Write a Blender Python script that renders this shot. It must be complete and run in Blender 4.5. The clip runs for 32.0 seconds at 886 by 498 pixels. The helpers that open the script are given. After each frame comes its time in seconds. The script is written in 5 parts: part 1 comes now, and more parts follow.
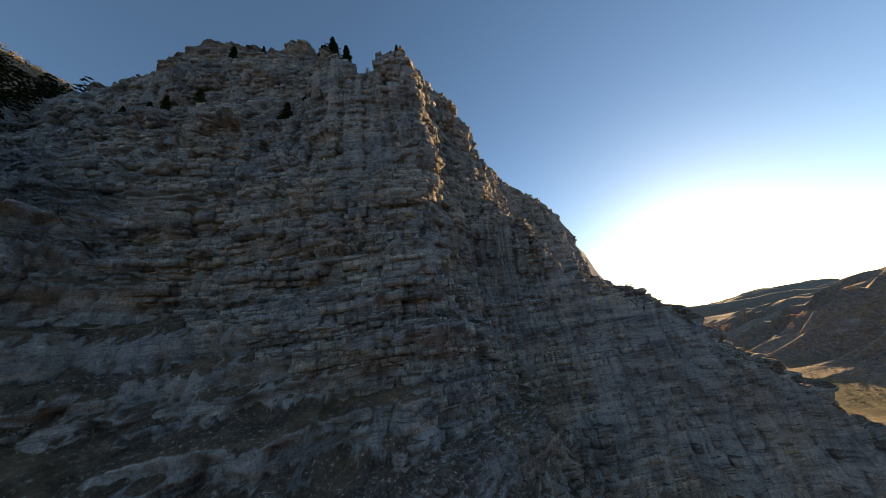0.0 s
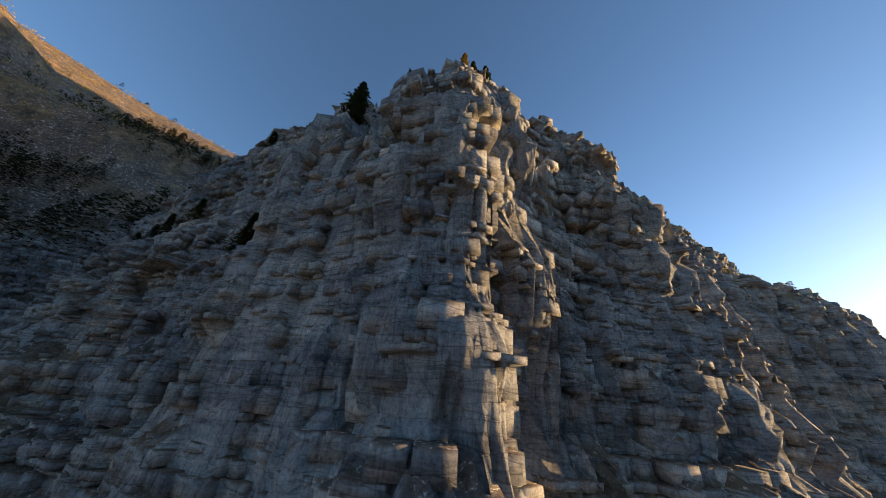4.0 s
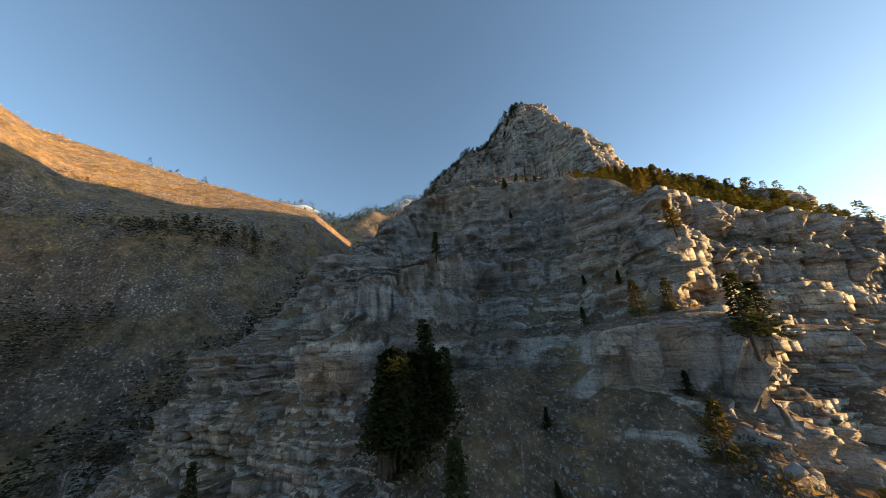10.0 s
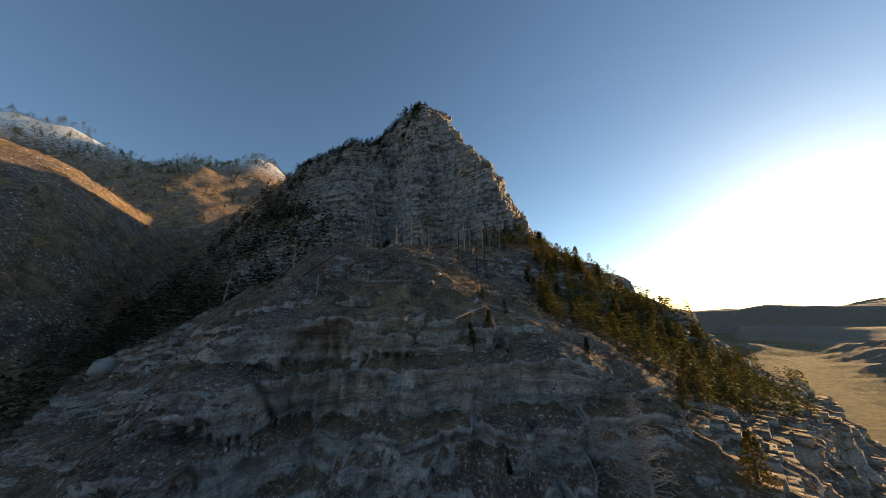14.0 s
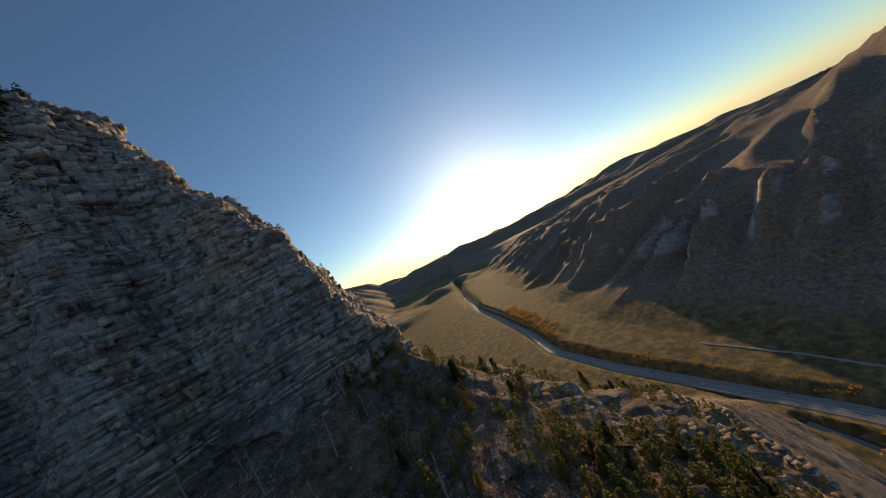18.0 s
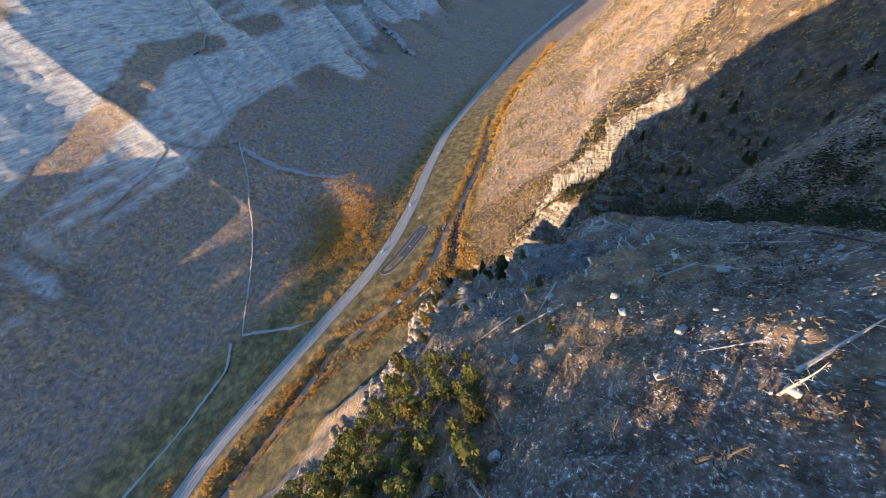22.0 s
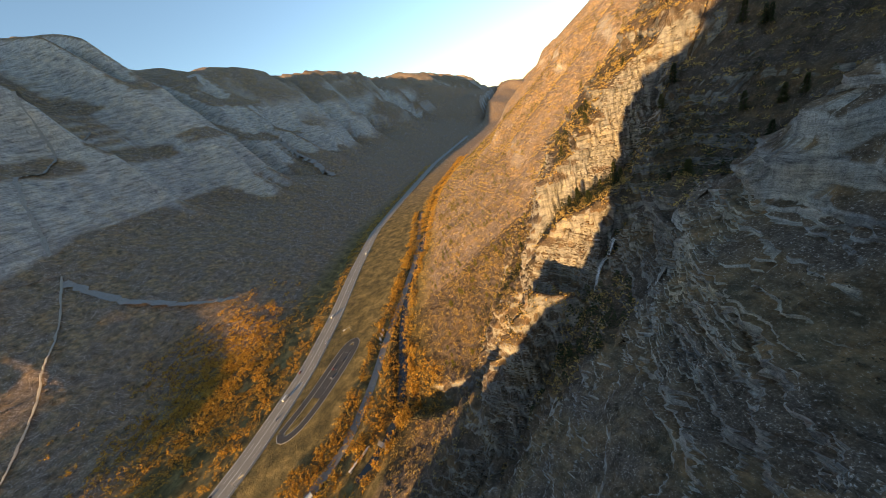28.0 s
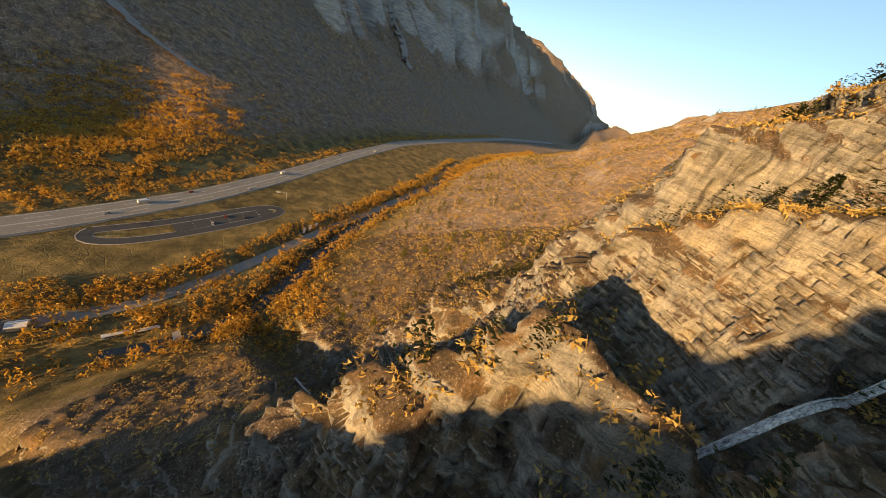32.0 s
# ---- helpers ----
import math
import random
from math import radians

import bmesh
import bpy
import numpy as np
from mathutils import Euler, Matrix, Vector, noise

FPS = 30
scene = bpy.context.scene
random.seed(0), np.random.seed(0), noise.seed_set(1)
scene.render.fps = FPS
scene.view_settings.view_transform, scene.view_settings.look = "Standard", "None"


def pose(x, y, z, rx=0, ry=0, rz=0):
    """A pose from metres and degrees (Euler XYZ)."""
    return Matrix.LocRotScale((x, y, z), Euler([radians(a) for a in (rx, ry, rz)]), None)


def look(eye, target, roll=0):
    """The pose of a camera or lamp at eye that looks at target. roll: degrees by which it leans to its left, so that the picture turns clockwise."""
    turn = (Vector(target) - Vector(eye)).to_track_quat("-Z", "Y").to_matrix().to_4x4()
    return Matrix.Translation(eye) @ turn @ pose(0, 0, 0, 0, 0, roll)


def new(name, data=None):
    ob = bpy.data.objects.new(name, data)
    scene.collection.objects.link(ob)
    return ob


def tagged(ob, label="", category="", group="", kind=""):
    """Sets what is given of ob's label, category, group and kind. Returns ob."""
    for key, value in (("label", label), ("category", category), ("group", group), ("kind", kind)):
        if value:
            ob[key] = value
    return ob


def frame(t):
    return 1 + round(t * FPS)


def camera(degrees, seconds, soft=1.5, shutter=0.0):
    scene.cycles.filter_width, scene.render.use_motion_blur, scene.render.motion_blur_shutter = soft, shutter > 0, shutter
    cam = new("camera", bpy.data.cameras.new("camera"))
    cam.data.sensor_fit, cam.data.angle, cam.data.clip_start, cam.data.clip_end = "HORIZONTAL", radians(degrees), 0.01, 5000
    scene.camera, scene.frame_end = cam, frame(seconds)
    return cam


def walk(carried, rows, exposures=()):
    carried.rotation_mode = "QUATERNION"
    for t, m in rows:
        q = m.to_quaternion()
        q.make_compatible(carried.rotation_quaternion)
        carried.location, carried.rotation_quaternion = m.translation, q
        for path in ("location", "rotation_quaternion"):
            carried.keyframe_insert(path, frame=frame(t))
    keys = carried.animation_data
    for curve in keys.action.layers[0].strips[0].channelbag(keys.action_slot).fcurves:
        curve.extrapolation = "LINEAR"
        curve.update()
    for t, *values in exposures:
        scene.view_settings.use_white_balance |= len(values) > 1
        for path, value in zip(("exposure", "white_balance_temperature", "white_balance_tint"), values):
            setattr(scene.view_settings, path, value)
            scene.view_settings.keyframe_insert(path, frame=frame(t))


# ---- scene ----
cam = camera(114.48, 32.0, 0.9)
PATH = [
    (0.0, 53.876, -122.779, -194.896, 108.093, 6.946, 4.392),
    (0.5, 54.137, -117.237, -188.625, 109.111, 6.860, 4.590),
    (1.0, 54.444, -110.873, -181.732, 109.720, 7.191, 5.337),
    (1.5, 54.927, -103.796, -174.688, 109.952, 7.285, 6.623),
    (2.0, 55.436, -96.992, -168.066, 110.469, 6.638, 8.417),
    (2.5, 55.936, -91.243, -162.139, 111.699, 5.067, 11.313),
    (3.0, 56.604, -86.351, -156.534, 113.284, 2.254, 15.948),
    (3.5, 57.185, -81.700, -151.140, 114.876, -1.033, 22.308),
    (4.0, 57.715, -77.654, -145.831, 115.976, -4.348, 29.589),
    (4.5, 57.951, -73.872, -139.954, 116.341, -7.422, 36.879),
    (6.5, 55.817, -63.204, -115.998, 113.275, -5.130, 50.327),
    (7.0, 53.695, -61.859, -110.002, 112.104, -3.934, 50.996),
    (7.5, 51.529, -61.239, -104.164, 111.220, -2.540, 50.985),
    (8.0, 49.147, -60.911, -98.920, 110.741, -1.390, 50.246),
    (8.5, 46.265, -59.765, -93.259, 110.651, -0.289, 49.264),
    (9.0, 43.084, -58.721, -87.322, 110.365, 0.790, 48.074),
    (9.5, 39.187, -57.675, -80.883, 109.627, 1.856, 46.379),
    (10.0, 35.061, -56.151, -74.346, 108.647, 2.916, 44.376),
    (10.5, 31.399, -54.278, -68.367, 107.807, 3.405, 42.079),
    (11.0, 27.986, -52.875, -62.953, 107.188, 4.070, 39.043),
    (11.5, 24.721, -51.425, -57.836, 106.585, 4.497, 35.584),
    (12.0, 21.604, -49.527, -52.812, 106.039, 4.830, 31.950),
    (12.5, 18.642, -47.229, -47.811, 105.332, 5.099, 28.346),
    (13.0, 16.002, -44.703, -43.270, 104.920, 4.897, 24.750),
    (13.5, 13.204, -41.726, -38.226, 103.884, 4.382, 20.555),
    (14.0, 10.933, -37.745, -33.351, 103.266, 3.229, 16.549),
    (14.5, 8.442, -33.607, -27.861, 102.118, 1.853, 12.191),
    (16.5, -0.000, 0.000, 0.000, 99.005, -0.022, -1.357),
    (17.0, -2.937, 7.398, 9.398, 97.780, 5.402, -7.819),
    (17.5, -5.984, 13.414, 19.270, 94.985, 14.293, -16.919),
    (18.0, -7.062, 18.347, 27.653, 89.095, 26.143, -29.429),
    (18.5, -6.451, 22.275, 34.188, 77.756, 36.541, -48.544),
    (19.0, -6.758, 25.129, 39.184, 61.637, 39.986, -74.133),
    (19.5, -5.190, 30.863, 39.436, 47.214, 37.286, -100.445),
    (20.0, -3.354, 35.165, 37.174, 38.746, 31.415, -123.100),
    (20.5, -1.589, 39.138, 32.399, 36.605, 25.642, -141.894),
    (21.0, 0.851, 41.277, 25.808, 38.203, 21.424, -156.907),
    (21.5, 3.811, 40.043, 17.899, 41.479, 18.102, -167.823),
    (22.0, 6.236, 35.693, 9.782, 44.558, 14.842, -174.072),
    (22.5, 8.072, 29.593, 1.189, 46.336, 11.422, -176.691),
    (23.0, 9.494, 22.904, -8.485, 47.502, 8.307, -175.814),
    (23.5, 10.499, 15.764, -19.054, 48.448, 5.655, -171.896),
    (24.0, 11.160, 7.719, -30.333, 49.291, 3.355, -165.797),
    (24.5, 13.586, 0.546, -42.033, 50.063, 1.597, -159.755),
    (26.5, 29.230, -37.741, -85.009, 59.238, 3.600, -158.192),
    (27.0, 31.858, -46.661, -96.407, 62.268, 7.774, -166.381),
    (27.5, 33.981, -57.281, -105.670, 63.574, 12.740, -177.384),
    (28.0, 35.072, -69.222, -113.010, 63.258, 16.989, 170.242),
    (28.5, 34.737, -81.914, -119.733, 62.371, 19.225, 158.793),
    (29.0, 33.372, -94.469, -127.601, 62.354, 18.392, 150.976),
    (29.5, 31.330, -105.239, -137.598, 63.541, 14.419, 148.385),
    (30.0, 28.873, -114.181, -147.262, 64.968, 8.482, 150.435),
    (30.5, 26.281, -122.474, -156.526, 65.609, 1.634, 155.875),
    (31.0, 22.509, -131.538, -166.251, 64.899, -5.247, 164.252),
    (31.5, 18.953, -141.534, -175.447, 62.428, -12.312, 175.351),
    (32.0, 15.784, -151.446, -184.469, 57.470, -19.182, -170.084),
]
walk(cam, [(r[0], pose(*r[1:])) for r in PATH], [(0.0, 0.9, 8300, 10), (4.0, 1.0, 7400, 10), (7.0, 1.5, 8200, 10), (9.0, 1.55, 9600, 10), (12.0, 1.3, 9800, 10), (14.0, 0.8, 8600, 10), (16.5, 0.4, 7600, 10), (18.5, 0.1, 7600, 10), (19.5, 0.1, 7600, 10), (21.0, 1.2, 7000, 10), (22.0, 2.1, 6200, 10), (24.0, 2.5, 6500, 10), (25.5, 2.45, 7200, 10), (27.0, 1.65, 8600, 10), (28.5, 1.55, 10500, 10), (30.5, 1.5, 10800, 10), (32.0, 1.35, 11000, 10)])

# ---------------------------------------------------------------- light
SUN_AZ, SUN_EL = 50.5, 8.0
world = bpy.data.worlds.new("world")
scene.world = world
world.use_nodes = True
wn = world.node_tree.nodes
sky = wn.new("ShaderNodeTexSky")
sky.sky_type = "NISHITA"
sky.sun_disc = False
sky.sun_elevation = radians(SUN_EL)
sky.sun_rotation = radians(90.0 - SUN_AZ)
sky.altitude = 1700.0
sky.air_density, sky.dust_density, sky.ozone_density = 1.0, 0.85, 3.3
wn["Background"].inputs["Strength"].default_value = 0.15
world.node_tree.links.new(sky.outputs[0], wn["Background"].inputs[0])
sun = new("sun", bpy.data.lights.new("sun", "SUN"))
sun.data.energy, sun.data.angle, sun.data.color = 3.6, radians(0.55), (1.0, 0.72, 0.42)
ca, sa, ce, se = (math.cos(radians(SUN_AZ)), math.sin(radians(SUN_AZ)), math.cos(radians(SUN_EL)), math.sin(radians(SUN_EL)))
sun.matrix_world = look((ca * ce * 100, sa * ce * 100, se * 100), (0, 0, 0))


# ---------------------------------------------------------------- noise
def hash3(a, b, c, seed=0):
    h = (a.astype(np.int64) * 374761393 + b.astype(np.int64) * 668265263 + c.astype(np.int64) * 2147483647 + seed * 1274126177) & 0xFFFFFFFF
    h = ((h ^ (h >> 13)) * 1274126177) & 0xFFFFFFFF
    h = ((h ^ (h >> 16)) * 2246822519) & 0xFFFFFFFF
    return ((h ^ (h >> 15)) & 0xFFFFFF) / float(0xFFFFFF) * 2.0 - 1.0


def vnoise(x, y, z, seed=0):
    xi, yi, zi = np.floor(x), np.floor(y), np.floor(z)
    u, v, w = x - xi, y - yi, z - zi
    u, v, w = u * u * (3 - 2 * u), v * v * (3 - 2 * v), w * w * (3 - 2 * w)
    out = 0.0
    for i in (0, 1):
        for j in (0, 1):
            for k in (0, 1):
                out = out + hash3(xi + i, yi + j, zi + k, seed) * (u if i else 1 - u) * (v if j else 1 - v) * (w if k else 1 - w)
    return out


def fbm(x, y, z, octaves=4, seed=0, gain=0.5):
    out, amp = 0.0, 1.0
    for o in range(octaves):
        out = out + amp * vnoise(x, y, z, seed + o * 17)
        x, y, z, amp = x * 2.03, y * 2.03, z * 2.03, amp * gain
    return out


def smooth(a, b, x):
    t = np.clip((x - a) / (b - a), 0, 1)
    return t * t * (3 - 2 * t)


def smin(a, b, k):
    h = np.clip(0.5 + 0.5 * (b - a) / k, 0, 1)
    return b * (1 - h) + a * h - k * h * (1 - h)


def smax(a, b, k):
    return -smin(-a, -b, k)


def knots(x, pts):
    return np.interp(x, [p[0] for p in pts], [p[1] for p in pts])


def near_line(x, y, line):
    """Distance to a polyline, the place along it, its third coordinate there, and the side (+1 to its left)."""
    best = np.full(x.shape, 1e9)
    zz, ss, side = np.zeros(x.shape), np.zeros(x.shape), np.zeros(x.shape)
    run = 0.0
    for a, b in zip(line[:-1], line[1:]):
        dx, dy = b[0] - a[0], b[1] - a[1]
        n = math.hypot(dx, dy)
        t = np.clip(((x - a[0]) * dx + (y - a[1]) * dy) / (n * n), 0, 1)
        d = np.hypot(x - a[0] - t * dx, y - a[1] - t * dy)
        m = d < best
        best = np.where(m, d, best)
        if len(a) > 2:
            zz = np.where(m, a[2] + t * (b[2] - a[2]), zz)
        ss = np.where(m, run + t * n, ss)
        side = np.where(m, np.sign(dx * (y - a[1]) - dy * (x - a[0])), side)
        run += n
    return best, ss, zz, side


def along_line(x, y, line, fall, high):
    """The highest (or lowest) of the slopes fall(distance) that leave each stretch of a polyline."""
    out = None
    for a, b in zip(line[:-1], line[1:]):
        dx, dy = b[0] - a[0], b[1] - a[1]
        t = np.clip(((x - a[0]) * dx + (y - a[1]) * dy) / (dx * dx + dy * dy), 0, 1)
        d = np.hypot(x - a[0] - t * dx, y - a[1] - t * dy)
        z = a[2] + t * (b[2] - a[2])
        z = z + fall(d, z)
        out = z if out is None else (np.maximum(out, z) if high else np.minimum(out, z))
    return out


# ---------------------------------------------------------------- the plan
FLOOR = -377.0
HIGHWAY = [(1400, 2600), (1020, 1900), (800, 1400), (715, 1120), (615, 835), (530, 655), (504, 460), (494, 250), (488, 130), (462, 15), (414, -85), (345, -212), (300, -290), (262, -390), (240, -500), (222, -650), (185, -860), (95, -1090), (-100, -1560), (-420, -2100), (-900, -3000), (-2600, -5800)]
OLD_ROAD = [(455, 180), (420, 80), (368, -18), (317, -145), (250, -205), (215, -236), (188, -265), (165, -325), (146, -405), (121, -480), (85, -610), (60, -760), (40, -900)]
RIVER = [(480, 300), (440, 120), (395, 10), (345, -80), (270, -160), (200, -212), (150, -250), (128, -290), (124, -340), (122, -410), (108, -525), (70, -640), (30, -800), (-40, -1050), (-250, -1500)]
CREEK = [(128, -290, -380), (94, -267, -374), (60, -240, -352), (34, -222, -338), (27, -211, -292), (5, -203, -273), (-20, -191, -259), (-29, -181, -239), (-46, -184, -205), (-62, -184, -198), (-92, -160, -184), (-118, -110, -158), (-150, 0, -100), (-215, 80, -30), (-330, 170, 40)]
GULLY = [(10, 8, -43), (14, -1, -54), (18, -12, -67), (20, -24, -80), (25, -32, -88), (29.2, -38.5, -94), (31.9, -46.7, -104.5), (34, -57, -114), (35, -62, -121), (35.2, -69, -136)]
FOOT = [(-1e4, -3000), (-3000, -1200), (-1560, -290), (-1090, -60), (-860, 20), (-620, 62), (-520, 92), (-400, 108), (-290, 112), (-235, 150), (-150, 235), (0, 350), (140, 430), (300, 460), (500, 470), (700, 520), (1100, 640), (2000, 900), (1e4, 4000)]


def floor_height(x, y):
    return FLOOR + knots(y, [(-3000, 60), (-1500, 22), (-600, 6), (-250, 0), (200, -10), (1000, -24), (2500, -30), (5000, -30)])


def macro(x, y):
    """The large forms: height of the land at each place."""
    wob = 6.0 * vnoise(x / 45.0, y / 45.0, x * 0 + 3.3, 5) + 2.5 * vnoise(x / 17.0, y / 17.0, x * 0 + 1.3, 6)
    fl = floor_height(x, y)
    # the ridge: a face above the falls, a face to the valley, a long flank down the canyon
    lean = knots(y, [(-190, 1.1), (-170, 1.06), (-140, 0.84), (-120, 0.72), (-100, 0.45), (-80, 0.15), (-62, 0.15), (-52, 0.27), (-44, 0.33), (-20, 0.38), (0, 0.32), (30, 0.2), (120, 0.0)])
    d = y - lean * (np.clip(x, -30 - 80 * smooth(-70, -110, y), 40) - 40) + 0.3 * wob - 2.2 * np.maximum(0, x - 49) * smooth(-46, -53, y)
    d = d + 9 * vnoise(x / 17.0, y / 60.0, x * 0, 45) * smooth(98, 116, y)
    fa = knots(d, [(-420, -420), (-200, -345), (-150, -290), (-118, -236), (-92, -205), (-83, -196), (-78, -183), (-74, -168), (-67, -157), (-63, -152), (-61.5, -146), (-59, -133), (-56, -129), (-49.5, -118), (-48, -113), (-46, -102), (-42, -96), (-30, -80), (-10, -63), (10, -45), (22, -31), (34, -17), (62, -12), (90, -6), (108, 6), (117, 22), (124, 48), (131, 88), (137, 114), (146, 127), (200, 131), (400, 130)])
    fw = knots(d, [(-420, -420), (10, -45), (22, -31), (36, -17), (82, 0), (110, 40), (132, 90), (146, 106), (400, 116)])
    fa = fa + (fw - fa) * smooth(-64, -92, x) * smooth(60, 84, d)
    e = 0.81 * (x - 39) - 0.58 * (y + 1) + 0.45 * wob - 9 * smooth(-15, -35, y) + 4.5 * smooth(-4, 8, y) * smooth(70, 35, y)
    q = (0.58 * x + 0.81 * y) / 15.0 + 0.6 * vnoise(x / 31.0, y / 31.0, x * 0, 44)
    q = q - np.floor(q)
    e = e + 4.0 * (np.minimum(q / 0.68, (1 - q) / 0.32) - 0.5) * smooth(-6, 12, e)
    fb = knots(e, [(-500, 500), (-175, 152), (-157, 132), (-148, 112), (-127, 80), (-118, 69), (-100, 48), (-85, 25), (-63, -8), (-50, -18), (-38, -27), (-22, -34), (-12, -41), (-5, -49), (-1, -64), (4, -79), (13, -91), (22, -103), (26, -109), (29, -127), (33, -146), (38, -163), (47, -171), (52, -181), (75, -198), (120, -252), (200, -355), (225, -380), (600, -560)])
    fb = fb - 0.3 * np.clip(y - 5, 0, 60) * smooth(-45, -10, e) * smooth(30, 5, e)
    g = 0.97 * (x - 45) + 0.24 * (y - 116) + 0.8 * wob
    fc = knots(g, [(-400, 230), (-100, 152), (-82, 150), (-74, 126), (-64, 103), (-50, 76), (-42, 50), (-37, 28), (-30, 2), (-18, -13), (0, -27), (18, -48), (60, -80), (130, -150), (220, -210), (440, -385), (700, -560)])
    h1 = smin(smin(fa, fb, 5.0), fc, 5.0)
    # west shoulder of the summit
    h1 = smin(h1, knots(x, [(-300, 64), (-200, 92), (-144, 102), (-100, 109), (-80, 116), (-68, 124), (-58, 129), (200, 131)]) + 0.2 * wob + 0 * y, 4.0)
    # slope west of the gravel terrace falls back to the side valley
    h1 = h1 - 0.33 * np.clip(-30 - x, 0, 140) * smooth(120, 0, y) * smooth(-110, -70, y)
    # a second fin of the summit, set back behind the first
    h1 = np.maximum(h1, 93 - 2.4 * np.abs(0.8 * (x + 13) - 0.6 * (y - 172) + 0.8 * wob) - 1.1 * np.abs(0.6 * (x + 13) + 0.8 * (y - 172)) - 2.4 * np.maximum(0, 152 - y))
    # the gully down which the way goes: a stony bed between steep banks, ending in a notch
    gd, _, gb, gs = near_line(x, y, GULLY)
    prof = np.where(gs > 0, knots(gd, [(0, 0), (2.2, 0.3), (4.5, 4.6), (7, 7.2), (10, 8.6), (14, 8.4), (20, 6)]) * (0.35 + 0.65 * smooth(-32, -46, y)), knots(gd, [(0, 0), (2.2, 0.3), (4.4, 5.4), (7, 7.6), (10, 8.4), (16, 9.5)]) * (0.33 + 0.67 * smooth(-32, -52, y)))
    gw = smooth(19, 11, gd) * np.where(gs > 0, smooth(-65, -61, y), smooth(-67, -62, y)) * smooth(8, -4, y)
    h1 = h1 + gw * (np.minimum(gb + prof + 0.2 * wob, h1 + 28) - h1)
    # gravel terrace west of the gully
    tx = smooth(-24, -16, x) * smooth(6.5, 3, x)
    ty = smooth(-40, -37, y + 0.15 * x) * smooth(2, -12, y)
    h1 = h1 + tx * ty * (np.clip(-57 + (y + 8) * 0.22, -66, -50) - h1) * 0.9
    # land west of the side valley: sunlit mountain
    rough = vnoise(x / 90.0, y / 90.0, x * 0, 21)
    gul = 11 * np.abs(vnoise((x + 0.3 * y) / 46.0, (x - y) / 300.0, x * 0, 22))
    h2 = along_line(x, y, [(-500, -330, 290), (-480, -290, 250), (-440, -180, 168), (-405, -50, 142), (-300, 70, 92), (-340, 260, 120), (-520, 520, 200)], lambda d, z: -d * (0.72 + 0.1 * rough) - gul * smooth(10, 80, d) - 1.5 * np.maximum(0, d - 260), True)
    h2 = h2 - 0.9 * np.maximum(0, -230 - y)
    # snowy mountain far behind
    h5 = along_line(x, y, [(-1700, -100, 660), (-1464, 136, 590), (-1330, 300, 575), (-1200, 470, 545), (-960, 720, 610), (-800, 1000, 480), (-600, 1500, 330)], lambda d, z: -0.75 * d, True) + 50 * fbm(x / 200.0, y / 200.0, x * 0, 4, 31)
    # spur up the canyon beyond the falls
    u = np.interp(y, [p[0] for p in FOOT], [p[1] for p in FOOT]) - x + 1.2 * wob
    near_falls = smooth(-240, -224, y)
    spur = near_falls * knots(u, [(-100, -440), (0, -376), (70, -345), (120, -304), (160, -262), (174, -222), (186, -210), (200, -194), (212, -184), (250, -170), (258, -158), (294, -142), (302, -128), (340, -100), (440, 30), (640, 200), (900, 380), (1500, 520)])
    spur = spur + (1 - near_falls) * knots(u, [(-100, -440), (0, -376), (70, -342), (150, -298), (220, -258), (250, -225), (330, -175), (420, -120), (450, -85), (640, 10), (900, 150), (1500, 350)])
    near_spur = smooth(-520, -410, y) * (1 - near_falls)
    spur = spur + near_spur * np.maximum(0, knots(u - 0.5 * np.maximum(0, -300 - y), [(90, -325), (120, -296), (140, -264), (160, -244), (168, -215), (184, -196), (190, -170), (212, -157), (216, -148), (230, -138), (234, -126), (262, -108), (268, -96), (320, -66), (450, 0), (700, 120), (900, 200)]) - spur) * smooth(95, 130, u - 0.5 * np.maximum(0, -300 - y))
    along = smooth(-700, -2600, y)
    spur = fl + (spur - FLOOR) * (1 + (0.06 + 0.19 * smooth(-300, -600, y)) * vnoise(y / 130.0, x * 0, x * 0, 41) * smooth(60, 300, u)) * (1 - 0.35 * along)
    spur = spur - 400 * smooth(-190, -90, y) * smooth(-330, -150, x) - 1500 * smooth(-330, -190, y + 0.1 * x) * smooth(-150, -300, x)
    h = smax(smax(h1, h2, 8.0), np.maximum(h5, spur), 6.0)
    # the creek's cut
    def bank(d, z):
        deep = smooth(-190, -204, z) * smooth(-318, -285, z)
        low = smooth(-285, -318, z)
        return np.maximum(d - 3.0, 0) * (1.0 + 2.6 * deep - 0.2 * low + 0.6 * smooth(-190, -150, z)) + 2.5 * np.maximum(0, d - (45 + 90 * (1 - deep) * (1 - low) - 28 * low))

    cut = along_line(x, y, CREEK, bank, False) + 0.5 * wob
    h = smin(h, cut, 4.0)
    # north wall across the highway
    hd, hs, _, side = near_line(x, y, HIGHWAY)
    w = hd * np.where(side > 0, 1, -1) - 45
    crest = knots(y, [(-3500, 0.8), (-2000, 0.92), (-1500, 1.02), (-700, 1.15), (-420, 0.86), (-200, 0.64), (0, 0.5), (300, 0.34), (900, 0.36), (1600, 0.26), (3000, 0.14)])
    ribs = 1.1 - 2.2 * np.sqrt(vnoise(hs / 120.0, w / 500.0, x * 0, 51) ** 2 + 0.014) + 0.6 * vnoise(hs / 41.0, w / 260.0, x * 0, 52)
    ribs = ribs * (1 - 0.85 * smooth(-140, -270, y) * smooth(-1000, -850, y))
    w2 = w + 68 * ribs * smooth(150, 450, w) + 12 * ribs * smooth(30, 150, w)
